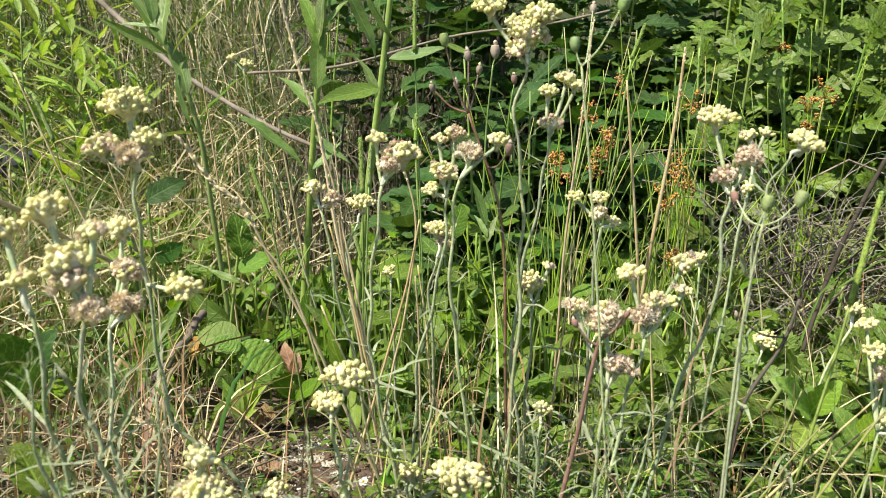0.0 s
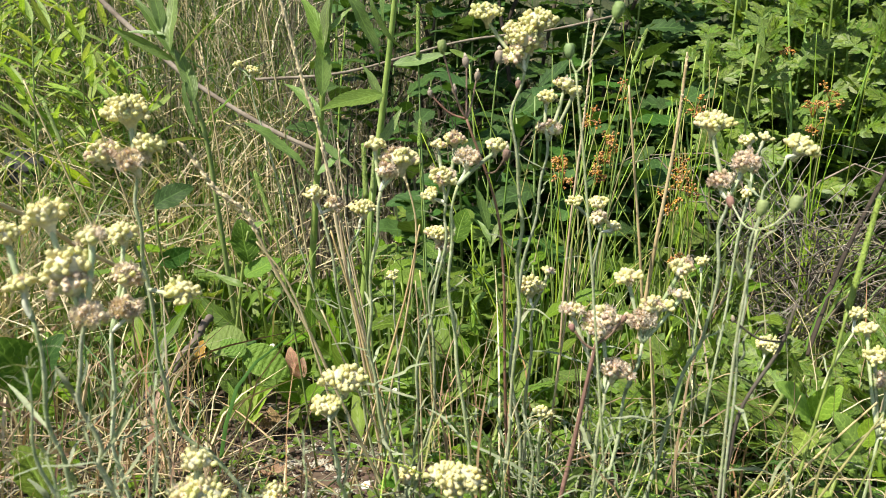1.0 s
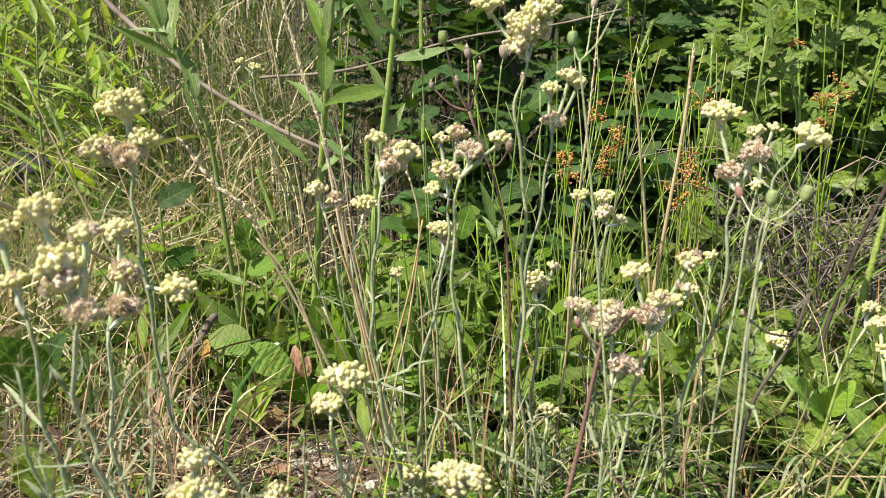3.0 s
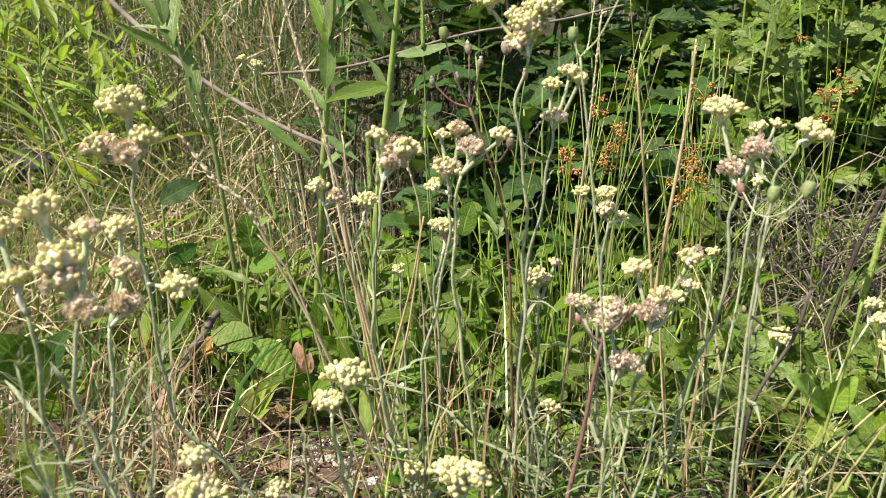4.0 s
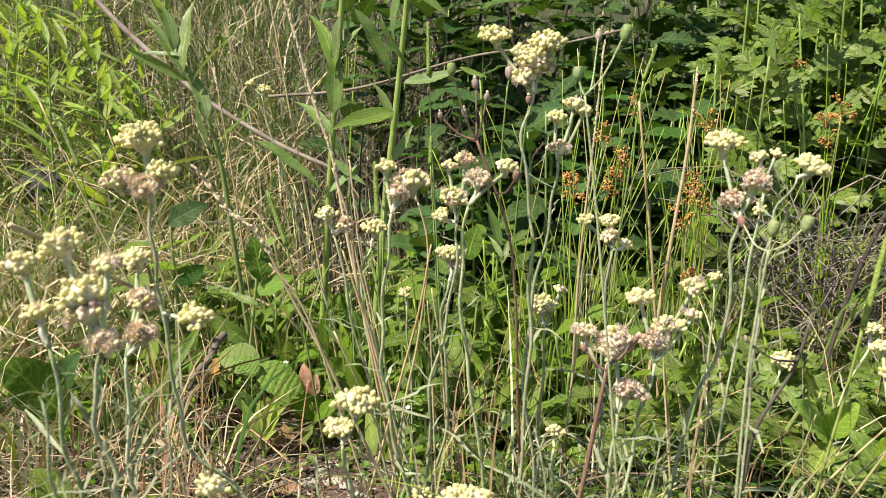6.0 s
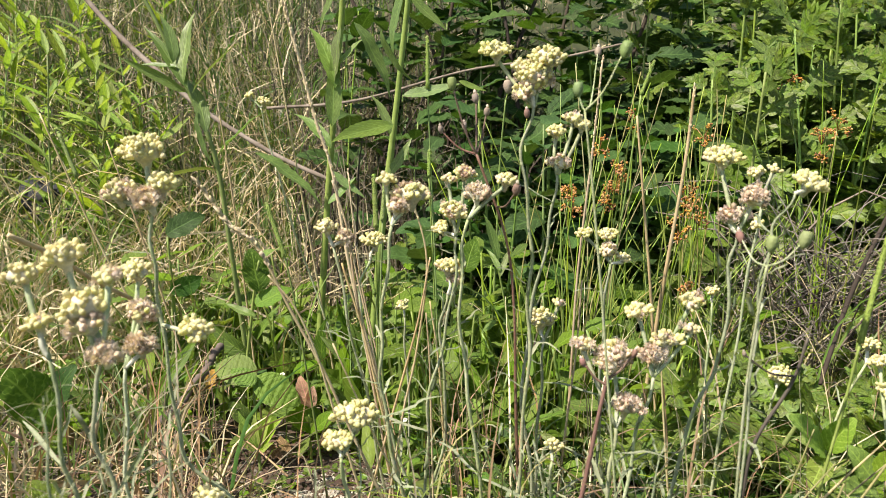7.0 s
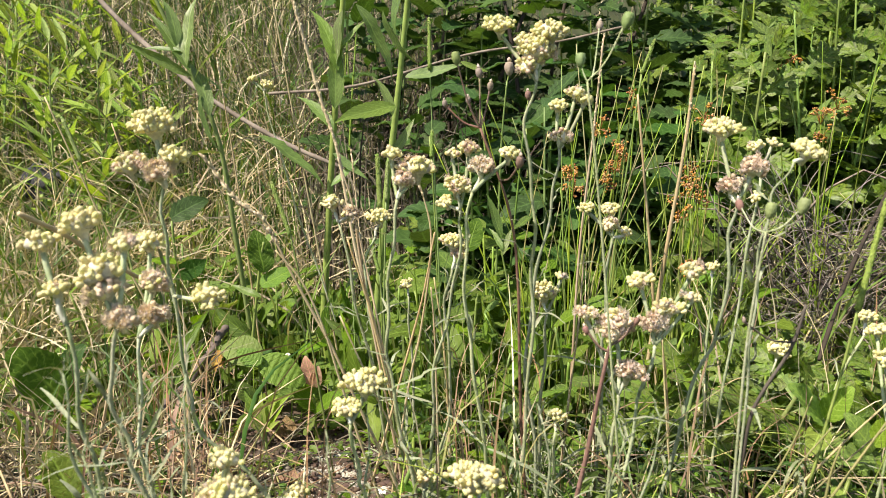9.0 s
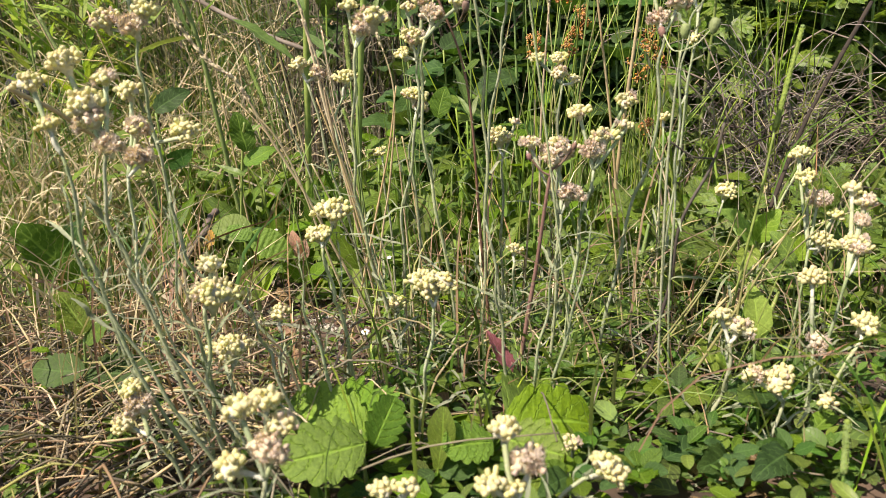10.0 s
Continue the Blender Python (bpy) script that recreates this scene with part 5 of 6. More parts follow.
rush(0.150, 0.820, 20, 0.36, [(0.169, 0.790, 0.262, 0.0106), (0.174, 0.774, 0.271, 0.0058), (0.193, 0.825, 0.322, 0.0073), (0.169, 0.797, 0.251, 0.0072)])
rush(0.230, 0.830, 20, 0.34, [(0.246, 0.785, 0.233, 0.0106), (0.254, 0.783, 0.215, 0.0083), (0.229, 0.764, 0.208, 0.0081), (0.234, 0.755, 0.148, 0.0058)])
rush(0.270, 0.860, 16, 0.34, [(0.269, 0.823, 0.307, 0.0098), (0.250, 0.812, 0.241, 0.0073)])
rush(0.440, 0.930, 16, 0.36, [(0.447, 0.894, 0.319, 0.0112), (0.427, 0.891, 0.300, 0.0093), (0.430, 0.888, 0.285, 0.0066), (0.417, 0.963, 0.378, 0.0085)])
small_flower(-0.063, 0.556, -0.001, 0.0041)
small_flower(-0.050, 0.693, 0.030, 0.0027)
small_flower(-0.200, 0.823, 0.037, 0.0032)
stone(-0.872, 1.55, 0.235, 0.048, 0.9)
stone(-0.836, 1.537, 0.194, 0.04, 0.7)
leafy_stem("broadleaf_herb", (0.167, 0.296, -0.014), [(0.163, 0.290, 0.020)], [(SPOON, (0.165, 0.291, 0.021), (0.172, 0.295, 0.027), 3), (OVAL_DARK, (0.166, 0.290, 0.020), (0.173, 0.283, 0.028), -9), (OVAL_DARK, (0.164, 0.290, 0.019), (0.161, 0.268, 0.027), 4), (OVAL_DARK, (0.162, 0.290, 0.019), (0.147, 0.270, 0.028), -3), (OVAL_DARK, (0.161, 0.290, 0.021), (0.151, 0.287, 0.029), 15), (OVAL, (0.162, 0.291, 0.022), (0.161, 0.299, 0.027), 7)], GREEN_STEM, 0.0008, "low green herb with rounded leaves in the grass", "plant")
leafy_stem("broadleaf_herb", (0.202, 0.346, -0.014), [(0.197, 0.338, 0.032)], [(OVAL, (0.195, 0.338, 0.031), (0.182, 0.319, 0.041), 9), (OVAL_DARK, (0.194, 0.338, 0.032), (0.180, 0.331, 0.040), 9), (OVAL_DARK, (0.196, 0.339, 0.034), (0.195, 0.349, 0.045), 12), (OVAL, (0.199, 0.339, 0.033), (0.206, 0.344, 0.040), -15), (OVAL, (0.199, 0.338, 0.032), (0.206, 0.328, 0.038), 5), (OVAL_DARK, (0.198, 0.338, 0.030), (0.192, 0.316, 0.040), 15)], GREEN_STEM, 0.0008, "low green herb with rounded leaves in the grass", "plant")
leafy_stem("broadleaf_herb", (0.198, 0.289, -0.014), [(0.193, 0.283, 0.023)], [(SPOON, (0.194, 0.283, 0.021), (0.189, 0.261, 0.030), -8), (OVAL_DARK, (0.192, 0.283, 0.022), (0.175, 0.261, 0.030), 3), (OVAL_DARK, (0.191, 0.283, 0.023), (0.179, 0.277, 0.031), -13), (OVAL_DARK, (0.192, 0.283, 0.025), (0.188, 0.291, 0.033), 3), (OVAL, (0.194, 0.284, 0.025), (0.200, 0.293, 0.029), -9), (OVAL_DARK, (0.195, 0.283, 0.023), (0.202, 0.279, 0.030), -11)], GREEN_STEM, 0.0007, "low green herb with rounded leaves in the grass", "plant")
leafy_stem("broadleaf_herb", (0.076, 0.270, -0.014), [(0.075, 0.264, 0.028)], [(OVAL, (0.075, 0.264, 0.029), (0.073, 0.273, 0.033), -2), (SPOON, (0.076, 0.264, 0.029), (0.081, 0.272, 0.033), 12), (OVAL_DARK, (0.077, 0.264, 0.027), (0.083, 0.255, 0.035), 1), (SPOON, (0.076, 0.263, 0.026), (0.076, 0.242, 0.037), 3), (OVAL_DARK, (0.074, 0.263, 0.026), (0.066, 0.243, 0.038), 9), (OVAL, (0.073, 0.264, 0.028), (0.064, 0.259, 0.036), 1)], GREEN_STEM, 0.0007, "low green herb with rounded leaves in the grass", "plant")
leafy_stem("broadleaf_herb", (0.162, 0.374, -0.014), [(0.159, 0.369, 0.019)], [(OVAL_DARK, (0.162, 0.369, 0.020), (0.168, 0.367, 0.027), 5), (OVAL, (0.162, 0.369, 0.018), (0.168, 0.352, 0.024), 14), (SPOON, (0.158, 0.369, 0.018), (0.145, 0.345, 0.023), -11), (OVAL, (0.157, 0.369, 0.019), (0.142, 0.359, 0.028), -1), (OVAL_DARK, (0.157, 0.369, 0.021), (0.148, 0.372, 0.030), 14), (OVAL_DARK, (0.160, 0.370, 0.021), (0.165, 0.381, 0.033), -9)], GREEN_STEM, 0.0009, "low green herb with rounded leaves in the grass", "plant")
leafy_stem("broadleaf_herb", (0.113, 0.278, -0.014), [(0.111, 0.272, 0.024)], [(SPOON, (0.109, 0.273, 0.024), (0.100, 0.272, 0.032), -3), (SPOON, (0.111, 0.273, 0.025), (0.112, 0.283, 0.030), 7), (OVAL, (0.113, 0.273, 0.025), (0.123, 0.277, 0.032), -10), (OVAL_DARK, (0.113, 0.272, 0.023), (0.120, 0.259, 0.031), -12), (OVAL, (0.112, 0.272, 0.022), (0.109, 0.250, 0.033), -9), (OVAL_DARK, (0.109, 0.272, 0.023), (0.096, 0.255, 0.032), 11)], GREEN_STEM, 0.0007, "low green herb with rounded leaves in the grass", "plant")
dry_stalk((0.192, 0.360, -0.014), [(0.220, 0.349, 0.051), (0.242, 0.341, 0.105)], 0.0005, 0.00, 1.0, RUSH)
dry_stalk((0.199, 0.348, -0.014), [(0.234, 0.341, 0.033), (0.265, 0.334, 0.076)], 0.0005, 0.00, 1.0, RUSH)
dry_stalk((0.184, 0.378, -0.014), [(0.198, 0.370, 0.036), (0.218, 0.359, 0.105), (0.228, 0.352, 0.150)], 0.0005, 0.00, 1.0, RUSH)
dry_stalk((0.139, 0.338, -0.014), [(0.165, 0.332, 0.018), (0.204, 0.327, 0.055)], 0.0005, 0.00, 1.0, RUSH)
dry_stalk((0.100, 0.343, -0.014), [(0.127, 0.336, 0.026), (0.160, 0.329, 0.070)], 0.0005, 0.00, 1.0, RUSH)
dry_stalk((0.161, 0.356, -0.014), [(0.166, 0.354, -0.000), (0.182, 0.346, 0.047), (0.190, 0.338, 0.099)], 0.0005, 0.00, 1.0, RUSH)
cudweed((-0.095, 0.302, -0.014), [(-0.117, 0.289, 0.069), (-0.129, 0.282, 0.116), (-0.137, 0.275, 0.159)], [], leaves=14)
cudweed((-0.098, 0.316, -0.014), [(-0.113, 0.300, 0.083), (-0.119, 0.294, 0.123), (-0.114, 0.287, 0.169)], [], leaves=14)
cudweed((-0.089, 0.283, -0.014), [(-0.118, 0.270, 0.068), (-0.134, 0.263, 0.111), (-0.144, 0.256, 0.156)], [], leaves=14)
cudweed((-0.068, 0.294, -0.014), [(-0.095, 0.283, 0.051), (-0.114, 0.277, 0.093), (-0.125, 0.269, 0.137)], [], leaves=14)
cudweed((-0.058, 0.320, -0.014), [(-0.076, 0.307, 0.068), (-0.081, 0.303, 0.090), (-0.086, 0.299, 0.113)], [], leaves=14)
cudweed((-0.053, 0.404, -0.014), [(-0.053, 0.396, 0.039), (-0.053, 0.389, 0.081), (-0.049, 0.382, 0.124)], [], leaves=14)
cudweed((-0.113, 0.296, -0.014), [(-0.140, 0.279, 0.093), (-0.153, 0.271, 0.144), (-0.153, 0.264, 0.186)], [], leaves=14)
cudweed((-0.042, 0.336, -0.014), [(-0.053, 0.324, 0.063), (-0.060, 0.318, 0.099), (-0.060, 0.313, 0.130)], [], leaves=14)
cudweed((0.055, 0.366, -0.014), [(0.049, 0.354, 0.062), (0.046, 0.348, 0.097), (0.044, 0.343, 0.132)], [], leaves=14)
cudweed((0.059, 0.365, -0.014), [(0.069, 0.355, 0.050), (0.076, 0.349, 0.088), (0.081, 0.342, 0.127)], [], leaves=14)
cudweed((0.069, 0.369, -0.014), [(0.083, 0.359, 0.047), (0.093, 0.352, 0.089), (0.102, 0.345, 0.135)], [], leaves=14)

# ---- the thicket and the bank behind ----
lot = random.Random(5)
for k in range(12):
    y = lot.uniform(1.22, 1.5)
    x = lot.uniform(0.36, 0.66) * y
    mugwort(x, y, lot.uniform(0.40, 0.62), (lot.uniform(-0.05, 0.05), lot.uniform(-0.14, -0.04)), 18, 0.11)
for k in range(46):
    y = lot.uniform(1.02, 1.85)
    x = lot.uniform(0.30, 0.76) * y
    if x > 0.36 and y < 1.2:
        y += 0.3
    mugwort(x, y, lot.uniform(0.34, 0.50) + 0.38 * (y - 0.98) + 0.08 * max(0, x - 0.3), (lot.uniform(-0.06, 0.06), lot.uniform(-0.12, 0.02)), 17, 0.10)
# thicket herbs: dark leaf colour stands in for the deep shade among the mugworts
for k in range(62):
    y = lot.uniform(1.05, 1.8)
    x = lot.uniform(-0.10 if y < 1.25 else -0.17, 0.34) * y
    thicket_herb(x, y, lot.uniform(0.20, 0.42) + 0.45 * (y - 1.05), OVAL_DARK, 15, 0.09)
for k in range(34):
    y = lot.uniform(1.40, 2.1)
    x = -lot.uniform(0.40, 0.76) * y
    thicket_herb(x, y, lot.uniform(0.20, 0.42) + 0.2 * (y - 1.1), SLIM_FRESH, 24, 0.115, "leafy_shoot", "slender green shoot with narrow leaves", group="leafy shoots on the bank", lift=0.7)
for k in range(58):
    y = lot.uniform(0.70, 1.08)
    x = lot.uniform(-0.36, 0.44) * y
    if not (x < -0.08 and y < 1.0):
        thicket_herb(x, y, lot.uniform(0.06, 0.17) * (0.6 + y * 0.6), lot.choice((OVAL, SPOON, SPOON)), 8, 0.05, "low_herb", "low bright green leafy herb", group="low herbs behind the flowers")

for k in range(32):
    y = lot.uniform(0.36, 0.72)
    x = (lot.uniform(-0.10, 0.1) if k < 10 else lot.uniform(0.34, 0.62)) * (y + 0.04) if k < 22 else -lot.uniform(0.38, 0.62) * y
    thicket_herb(x, y, lot.uniform(0.02, 0.07), lot.choice((OVAL, SPOON, OVAL_DARK)), 6, lot.uniform(0.018, 0.032) * (0.3 + y), "low_herb", "low green herb with rounded leaves", group="low herbs among the flowers")

for k in range(12):
    y = lot.uniform(0.90, 1.06)
    x = lot.uniform(0.0, 0.16) * y
    thicket_herb(x, y, lot.uniform(0.14, 0.27), lot.choice((OVAL, OVAL, SPOON)), 9, 0.05, "low_herb", "bright green leafy herb before the thicket", group="low herbs behind the flowers")

for k in range(18):
    y = lot.uniform(0.80, 1.12)
    x = -lot.uniform(0.36, 0.66) * y
    thicket_herb(x, y, lot.uniform(0.05, 0.13), lot.choice((OVAL, OVAL, SPOON)), 7, lot.uniform(0.035, 0.055), "low_herb", "low bright green leafy herb", group="low herbs behind the flowers")

for k in range(34):
    y = lot.uniform(0.98, 1.35)
    x = -lot.uniform(0.0, 0.5) * y
    thicket_herb(x, y, lot.uniform(0.08, 0.22), lot.choice((OVAL, SPOON, LANCE)), 8, 0.065, "low_herb", "low bright green leafy herb", group="low herbs behind the flowers")

# small leafy ground cover, grass and litter: past counting
STOCK_SMALL = [leaf_shape(1.0, 0.62, "oval", droop=0.2, fold=0.25, rows=4, seed=i) for i in range(3)]


def carpet(name, mat, shapes, spots, label, category, face=(0, -0.2, 1)):
    """One mesh of many small leaves; spots: (place, way, size)."""
    form = Form()
    for p, way, size in spots:
        v, f, uv = rnd.choice(shapes)
        form.add(v, f, uv, aim(p, way, (face[0] + rnd.uniform(-0.3, 0.3), face[1] + rnd.uniform(-0.3, 0.3), face[2]), size, rnd.uniform(-30, 30)))
    return tagged(new(name, form.mesh(name, mat)), label, category, kind="stuff")


def sunny(x, y):
    """The open place where the veined herb gets its sun."""
    return math.hypot((x + 0.235) / 0.085, (y - 0.785) / 0.085) < 1.0


def bare(x, y):
    """How bare the soil lies: the open patch among the flowers."""
    d = math.hypot((x + 0.185 * y) / 0.105, (y - 0.68) / 0.23)
    return d + 0.5 * noise.noise(Vector((x * 14, y * 14, 5))) < 1.0 or sunny(x, y)


def littered(x, y):
    """Dead stems cover the ground here, with little green."""
    return x < -0.05 + 0.05 * noise.noise(Vector((x * 9, y * 9, 31))) and y < 0.66


def cover(count, small, tall):
    spots = []
    while len(spots) < count:
        y = lot.uniform(0.22, 1.35)
        x = lot.uniform(-0.72, 0.72) * (y + 0.12)
        thick = 0.45 + 0.9 * noise.noise(Vector((x * 6, y * 6, 9))) + (0.15 if y > 0.8 else 0.0) * (x > -0.05) - 0.25 * (0.1 < x / y < 0.36 and 0.48 < y < 0.8) - 0.45 * (x < -0.18)
        if bare(x, y) or lot.random() > thick or (littered(x, y) and lot.random() < 0.72):
            continue
        h = lot.uniform(0.004, 0.045) * (0.6 + 0.9 * (y > 0.65))
        w = lot.uniform(0, 6.28)
        size = lot.uniform(*small) * (0.55 + 0.75 * min(1, y)) * (1.9 if lot.random() < 0.08 else 1)
        spots.append((on_ground(x, y) + Vector((0, 0, h * tall)), (math.cos(w), math.sin(w), lot.uniform(-0.1, 0.8)), size))
    return spots


LONG_SMALL = [leaf_shape(1.0, w, sh, droop=0.3, fold=0.3, rows=6, seed=i) for i, (w, sh) in enumerate(((0.3, "lance"), (0.42, "spoon"), (0.7, "round")))]
carpet("ground_cover", LEAF, STOCK_SMALL, cover(1900, (0.006, 0.021), 1.0), "low carpet of small bright green leaves", "ground cover")
carpet("ground_cover", LEAF_MUG, LONG_SMALL, cover(1800, (0.009, 0.026), 1.1), "low green leaves of many shapes", "ground cover")
carpet("ground_cover", LEAF_DARK, STOCK_SMALL + LONG_SMALL, cover(2200, (0.006, 0.024), 0.7), "low deep green leaves close to the soil", "ground cover")
carpet("ground_cover", WOOL_LEAF, [leaf_shape(1.0, 0.14, "spoon", droop=d, fold=0.4, wave=1.2, rows=7, seed=i) for i, d in enumerate((0.2, 0.6, 1.1))], [q for q in cover(110, (0.014, 0.026), 0.8) if q[0].y > 0.38], "curled grey woolly leaves on the ground", "foliage")


def blades(name, mat, n, area, height, width, lean, label, category="grass", bow=0.5, avoid=True, steps=3):
    form = Form()
    made = 0
    while made < n:
        x, y, skip = area()
        if skip or (avoid and bare(x, y)):
            continue
        made += 1
        h = lot.uniform(*height)
        w = lot.uniform(0, 6.28)
        d = Vector((math.cos(w), math.sin(w), 0)) * h * lot.uniform(*lean)
        a = on_ground(x, y)
        m = a + d * 0.3 + Vector((0, 0, h * 0.6))
        b = a + d + Vector((0, 0, h * (1 - bow * lot.random() * 0.5)))
        strip(form, spline([a, m, b], steps), width * lot.uniform(0.6, 1.3))
    return tagged(new(name, form.mesh(name, mat)), label, category, kind="stuff")


def near_area():
    y = lot.uniform(0.25, 1.2)
    x = lot.uniform(-0.7, 0.7) * (y + 0.1)
    return x, y, noise.noise(Vector((x * 4, y * 4, 2))) < -0.1 or (x < -0.10 and y < 0.6 and lot.random() < 0.8)


def mid_area():
    y = lot.uniform(0.5, 1.2)
    x = lot.uniform(-0.7, 0.7) * (y + 0.1)
    return x, y, noise.noise(Vector((x * 4, y * 4, 2))) < -0.1


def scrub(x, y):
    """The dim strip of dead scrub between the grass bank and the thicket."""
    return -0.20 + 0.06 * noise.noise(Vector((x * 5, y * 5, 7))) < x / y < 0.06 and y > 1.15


def left_area():
    y = lot.uniform(0.8, 2.6)
    x = lot.uniform(-0.78, 0.02) * y
    return x, y, y < 1.1 or (y < 1.25 and x > -0.5 * y) or (scrub(x, y) and lot.random() < 0.8)


def scrub_area():
    y = lot.uniform(1.2, 2.3)
    x = lot.uniform(-0.22, 0.08) * y
    return x, y, False


def low_left():
    y = lot.uniform(0.55, 1.15)
    x = -lot.uniform(0.12, 0.8) * (y + 0.05)
    return x, y, x > -0.36 * y and y > 0.75


def foot_left():
    y = lot.uniform(0.98, 1.4)
    x = -lot.uniform(0.05, 0.75) * y
    return x, y, x > -0.36 * y and lot.random() < 0.65


def green_strip():
    y = lot.uniform(0.72, 1.25)
    x = lot.uniform(-0.42, 0.24) * y
    return x, y, sunny(x, y) or (bare(x, y) and y < 0.9)


def right_area():
    y = lot.uniform(0.7, 1.5)
    x = lot.uniform(0.1, 0.75) * y
    return x, y, 0.38 < x < 0.76 and 0.82 < y < 1.15


def back_area():
    y = lot.uniform(1.6, 3.4)
    x = lot.uniform(-0.8, 0.8) * y
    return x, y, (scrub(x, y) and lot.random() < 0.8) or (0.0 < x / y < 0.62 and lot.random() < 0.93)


def all_left():
    y = lot.uniform(0.46, 1.4)
    return lot.uniform(-0.75, 0.15) * (y + 0.1), y, False


def around():
    """Ground beside and behind the flowers."""
    x, y = lot.gauss(0, 2.4), lot.gauss(1.0, 2.2)
    return x, y, abs(x) < 0.74 * y + 0.12 or (x * x + y * y < 0.05) or (-0.15 < y < 0.2 and abs(x) < 0.25) or abs(x) > 7 or abs(y - 1) > 6


blades("meadow_grass", GRASS, 330, near_area, (0.04, 0.12), 0.0022, (0.1, 0.7), "thin green meadow grass among the flowers")
blades("bank_grass", GRASS_FRESH, 1500, left_area, (0.10, 0.34), 0.0032, (0.05, 0.5), "tall fresh grass on the bank")
blades("bank_grass", GRASS, 2200, left_area, (0.10, 0.32), 0.0035, (0.05, 0.6), "tall green grass on the bank")
blades("dry_grass", STRAW, 200, low_left, (0.05, 0.20), 0.0020, (0.1, 1.2), "short dead straw at the foot of the bank", bow=0.9)
blades("meadow_grass", GRASS, 280, low_left, (0.04, 0.17), 0.0028, (0.1, 0.9), "short green grass at the foot of the bank")
blades("dry_grass", STRAW, 700, foot_left, (0.06, 0.26), 0.0034, (0.1, 1.1), "dead straw at the foot of the bank", bow=0.9)
blades("meadow_grass", GRASS_FRESH, 400, green_strip, (0.06, 0.26), 0.0024, (0.03, 0.45), "upright fresh green grass behind the flowers", avoid=False)
blades("meadow_grass", GRASS_FRESH, 520, foot_left, (0.06, 0.24), 0.0030, (0.05, 0.6), "fresh green grass at the foot of the bank")
blades("thicket_grass", GRASS_FRESH, 170, right_area, (0.10, 0.30), 0.0024, (0.1, 0.7), "green grass between the mugworts")
blades("dry_grass", STRAW, 2000, left_area, (0.08, 0.40), 0.0030, (0.05, 0.8), "dead straw standing on the bank", bow=0.9)
blades("dry_grass", STRAW, 1700, back_area, (0.15, 0.5), 0.0035, (0.05, 0.8), "dead grass covering the bank", bow=0.9)
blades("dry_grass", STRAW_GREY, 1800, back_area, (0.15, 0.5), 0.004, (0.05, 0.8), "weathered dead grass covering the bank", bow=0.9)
blades("hill_grass", GRASS, 3600, back_area, (0.15, 0.45), 0.005, (0.05, 0.6), "rank green grass on the bank", bow=0.8)
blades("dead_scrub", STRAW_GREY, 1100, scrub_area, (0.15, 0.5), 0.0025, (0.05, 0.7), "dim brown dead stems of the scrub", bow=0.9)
blades("dead_scrub", BARK, 240, scrub_area, (0.2, 0.55), 0.003, (0.05, 0.6), "dark dead stems of the scrub", bow=0.7)
blades("dry_grass", STRAW, 170, mid_area, (0.06, 0.24), 0.0016, (0.1, 0.8), "thin dead grass among the flowers")


def litter(name, mat, n, area, length, r, label, heap=0.02, bow=0.25):
    form = Form()
    for _ in range(n):
        x, y, _skip = area()
        if bare(x, y) and lot.random() < 0.94:
            continue
        w, ln = lot.uniform(0, 6.28), lot.uniform(*length)
        d = Vector((math.cos(w), math.sin(w), lot.uniform(-0.8, 0.8) * (heap > 0.1))).normalized() * ln
        p = on_ground(x, y) + Vector((0, 0, lot.uniform(0.002, heap)))
        q = p + d + Vector((0, 0, lot.uniform(0, 0.35) * ln))
        tube(form, spline([p, p.lerp(q, 0.5) + Vector((lot.uniform(-0.6, 0.6) * (bow - 0.25), lot.uniform(-0.6, 0.6) * (bow - 0.25), lot.uniform(-0.1, 1.0) * bow)) * ln, q], 3), r * lot.uniform(0.6, 1.4), r * 0.5, 4)
    return tagged(new(name, form.mesh(name, mat)), label, "litter", kind="stuff")


def flower_area():
    y = lot.uniform(0.40, 0.85)
    x = lot.uniform(-0.5, 0.6) * (y + 0.05)
    return x, y, x > 0.06 and lot.random() < 0.6


def near_right():
    y = lot.uniform(0.34, 0.7)
    return lot.uniform(0.05, 0.62) * (y + 0.04), y, False


def near_left():
    y = lot.uniform(0.33, 0.66)
    return -lot.uniform(0.12, 0.66) * (y + 0.04), y, False


def tangle_left():
    y = lot.uniform(0.27, 0.64)
    return -lot.uniform(0.10, 0.72) * (y + 0.05), y, False


def tangle_right():
    y = lot.uniform(0.27, 0.66)
    return lot.uniform(-0.10, 0.80) * (y + 0.05), y, lot.random() > 0.4 + y


blades("dry_grass", RUSSET, 64, near_left, (0.05, 0.20), 0.0017, (0.05, 0.5), "thin russet dead stems standing in the litter", bow=0.4)
blades("dry_grass", RUSSET, 120, flower_area, (0.06, 0.22), 0.0016, (0.05, 0.4), "thin russet dead stems among the flowers", bow=0.4)
blades("dead_blades", STRAW, 30, low_left, (0.06, 0.15), 0.0055, (0.5, 1.3), "broad dead grass blades bent over the litter", bow=1.4, steps=5)
blades("dead_blades", RUSSET, 30, low_left, (0.06, 0.16), 0.0060, (0.5, 1.3), "broad brown dead blades bent over the litter", bow=1.4, steps=5)
litter("straw_litter", RUSSET, 160, low_left, (0.03, 0.12), 0.0009, "russet dead stems lying on the soil", 0.03)
blades("dry_grass", STRAW, 36, near_left, (0.05, 0.20), 0.0015, (0.05, 0.8), "thin dead grass standing in the litter")
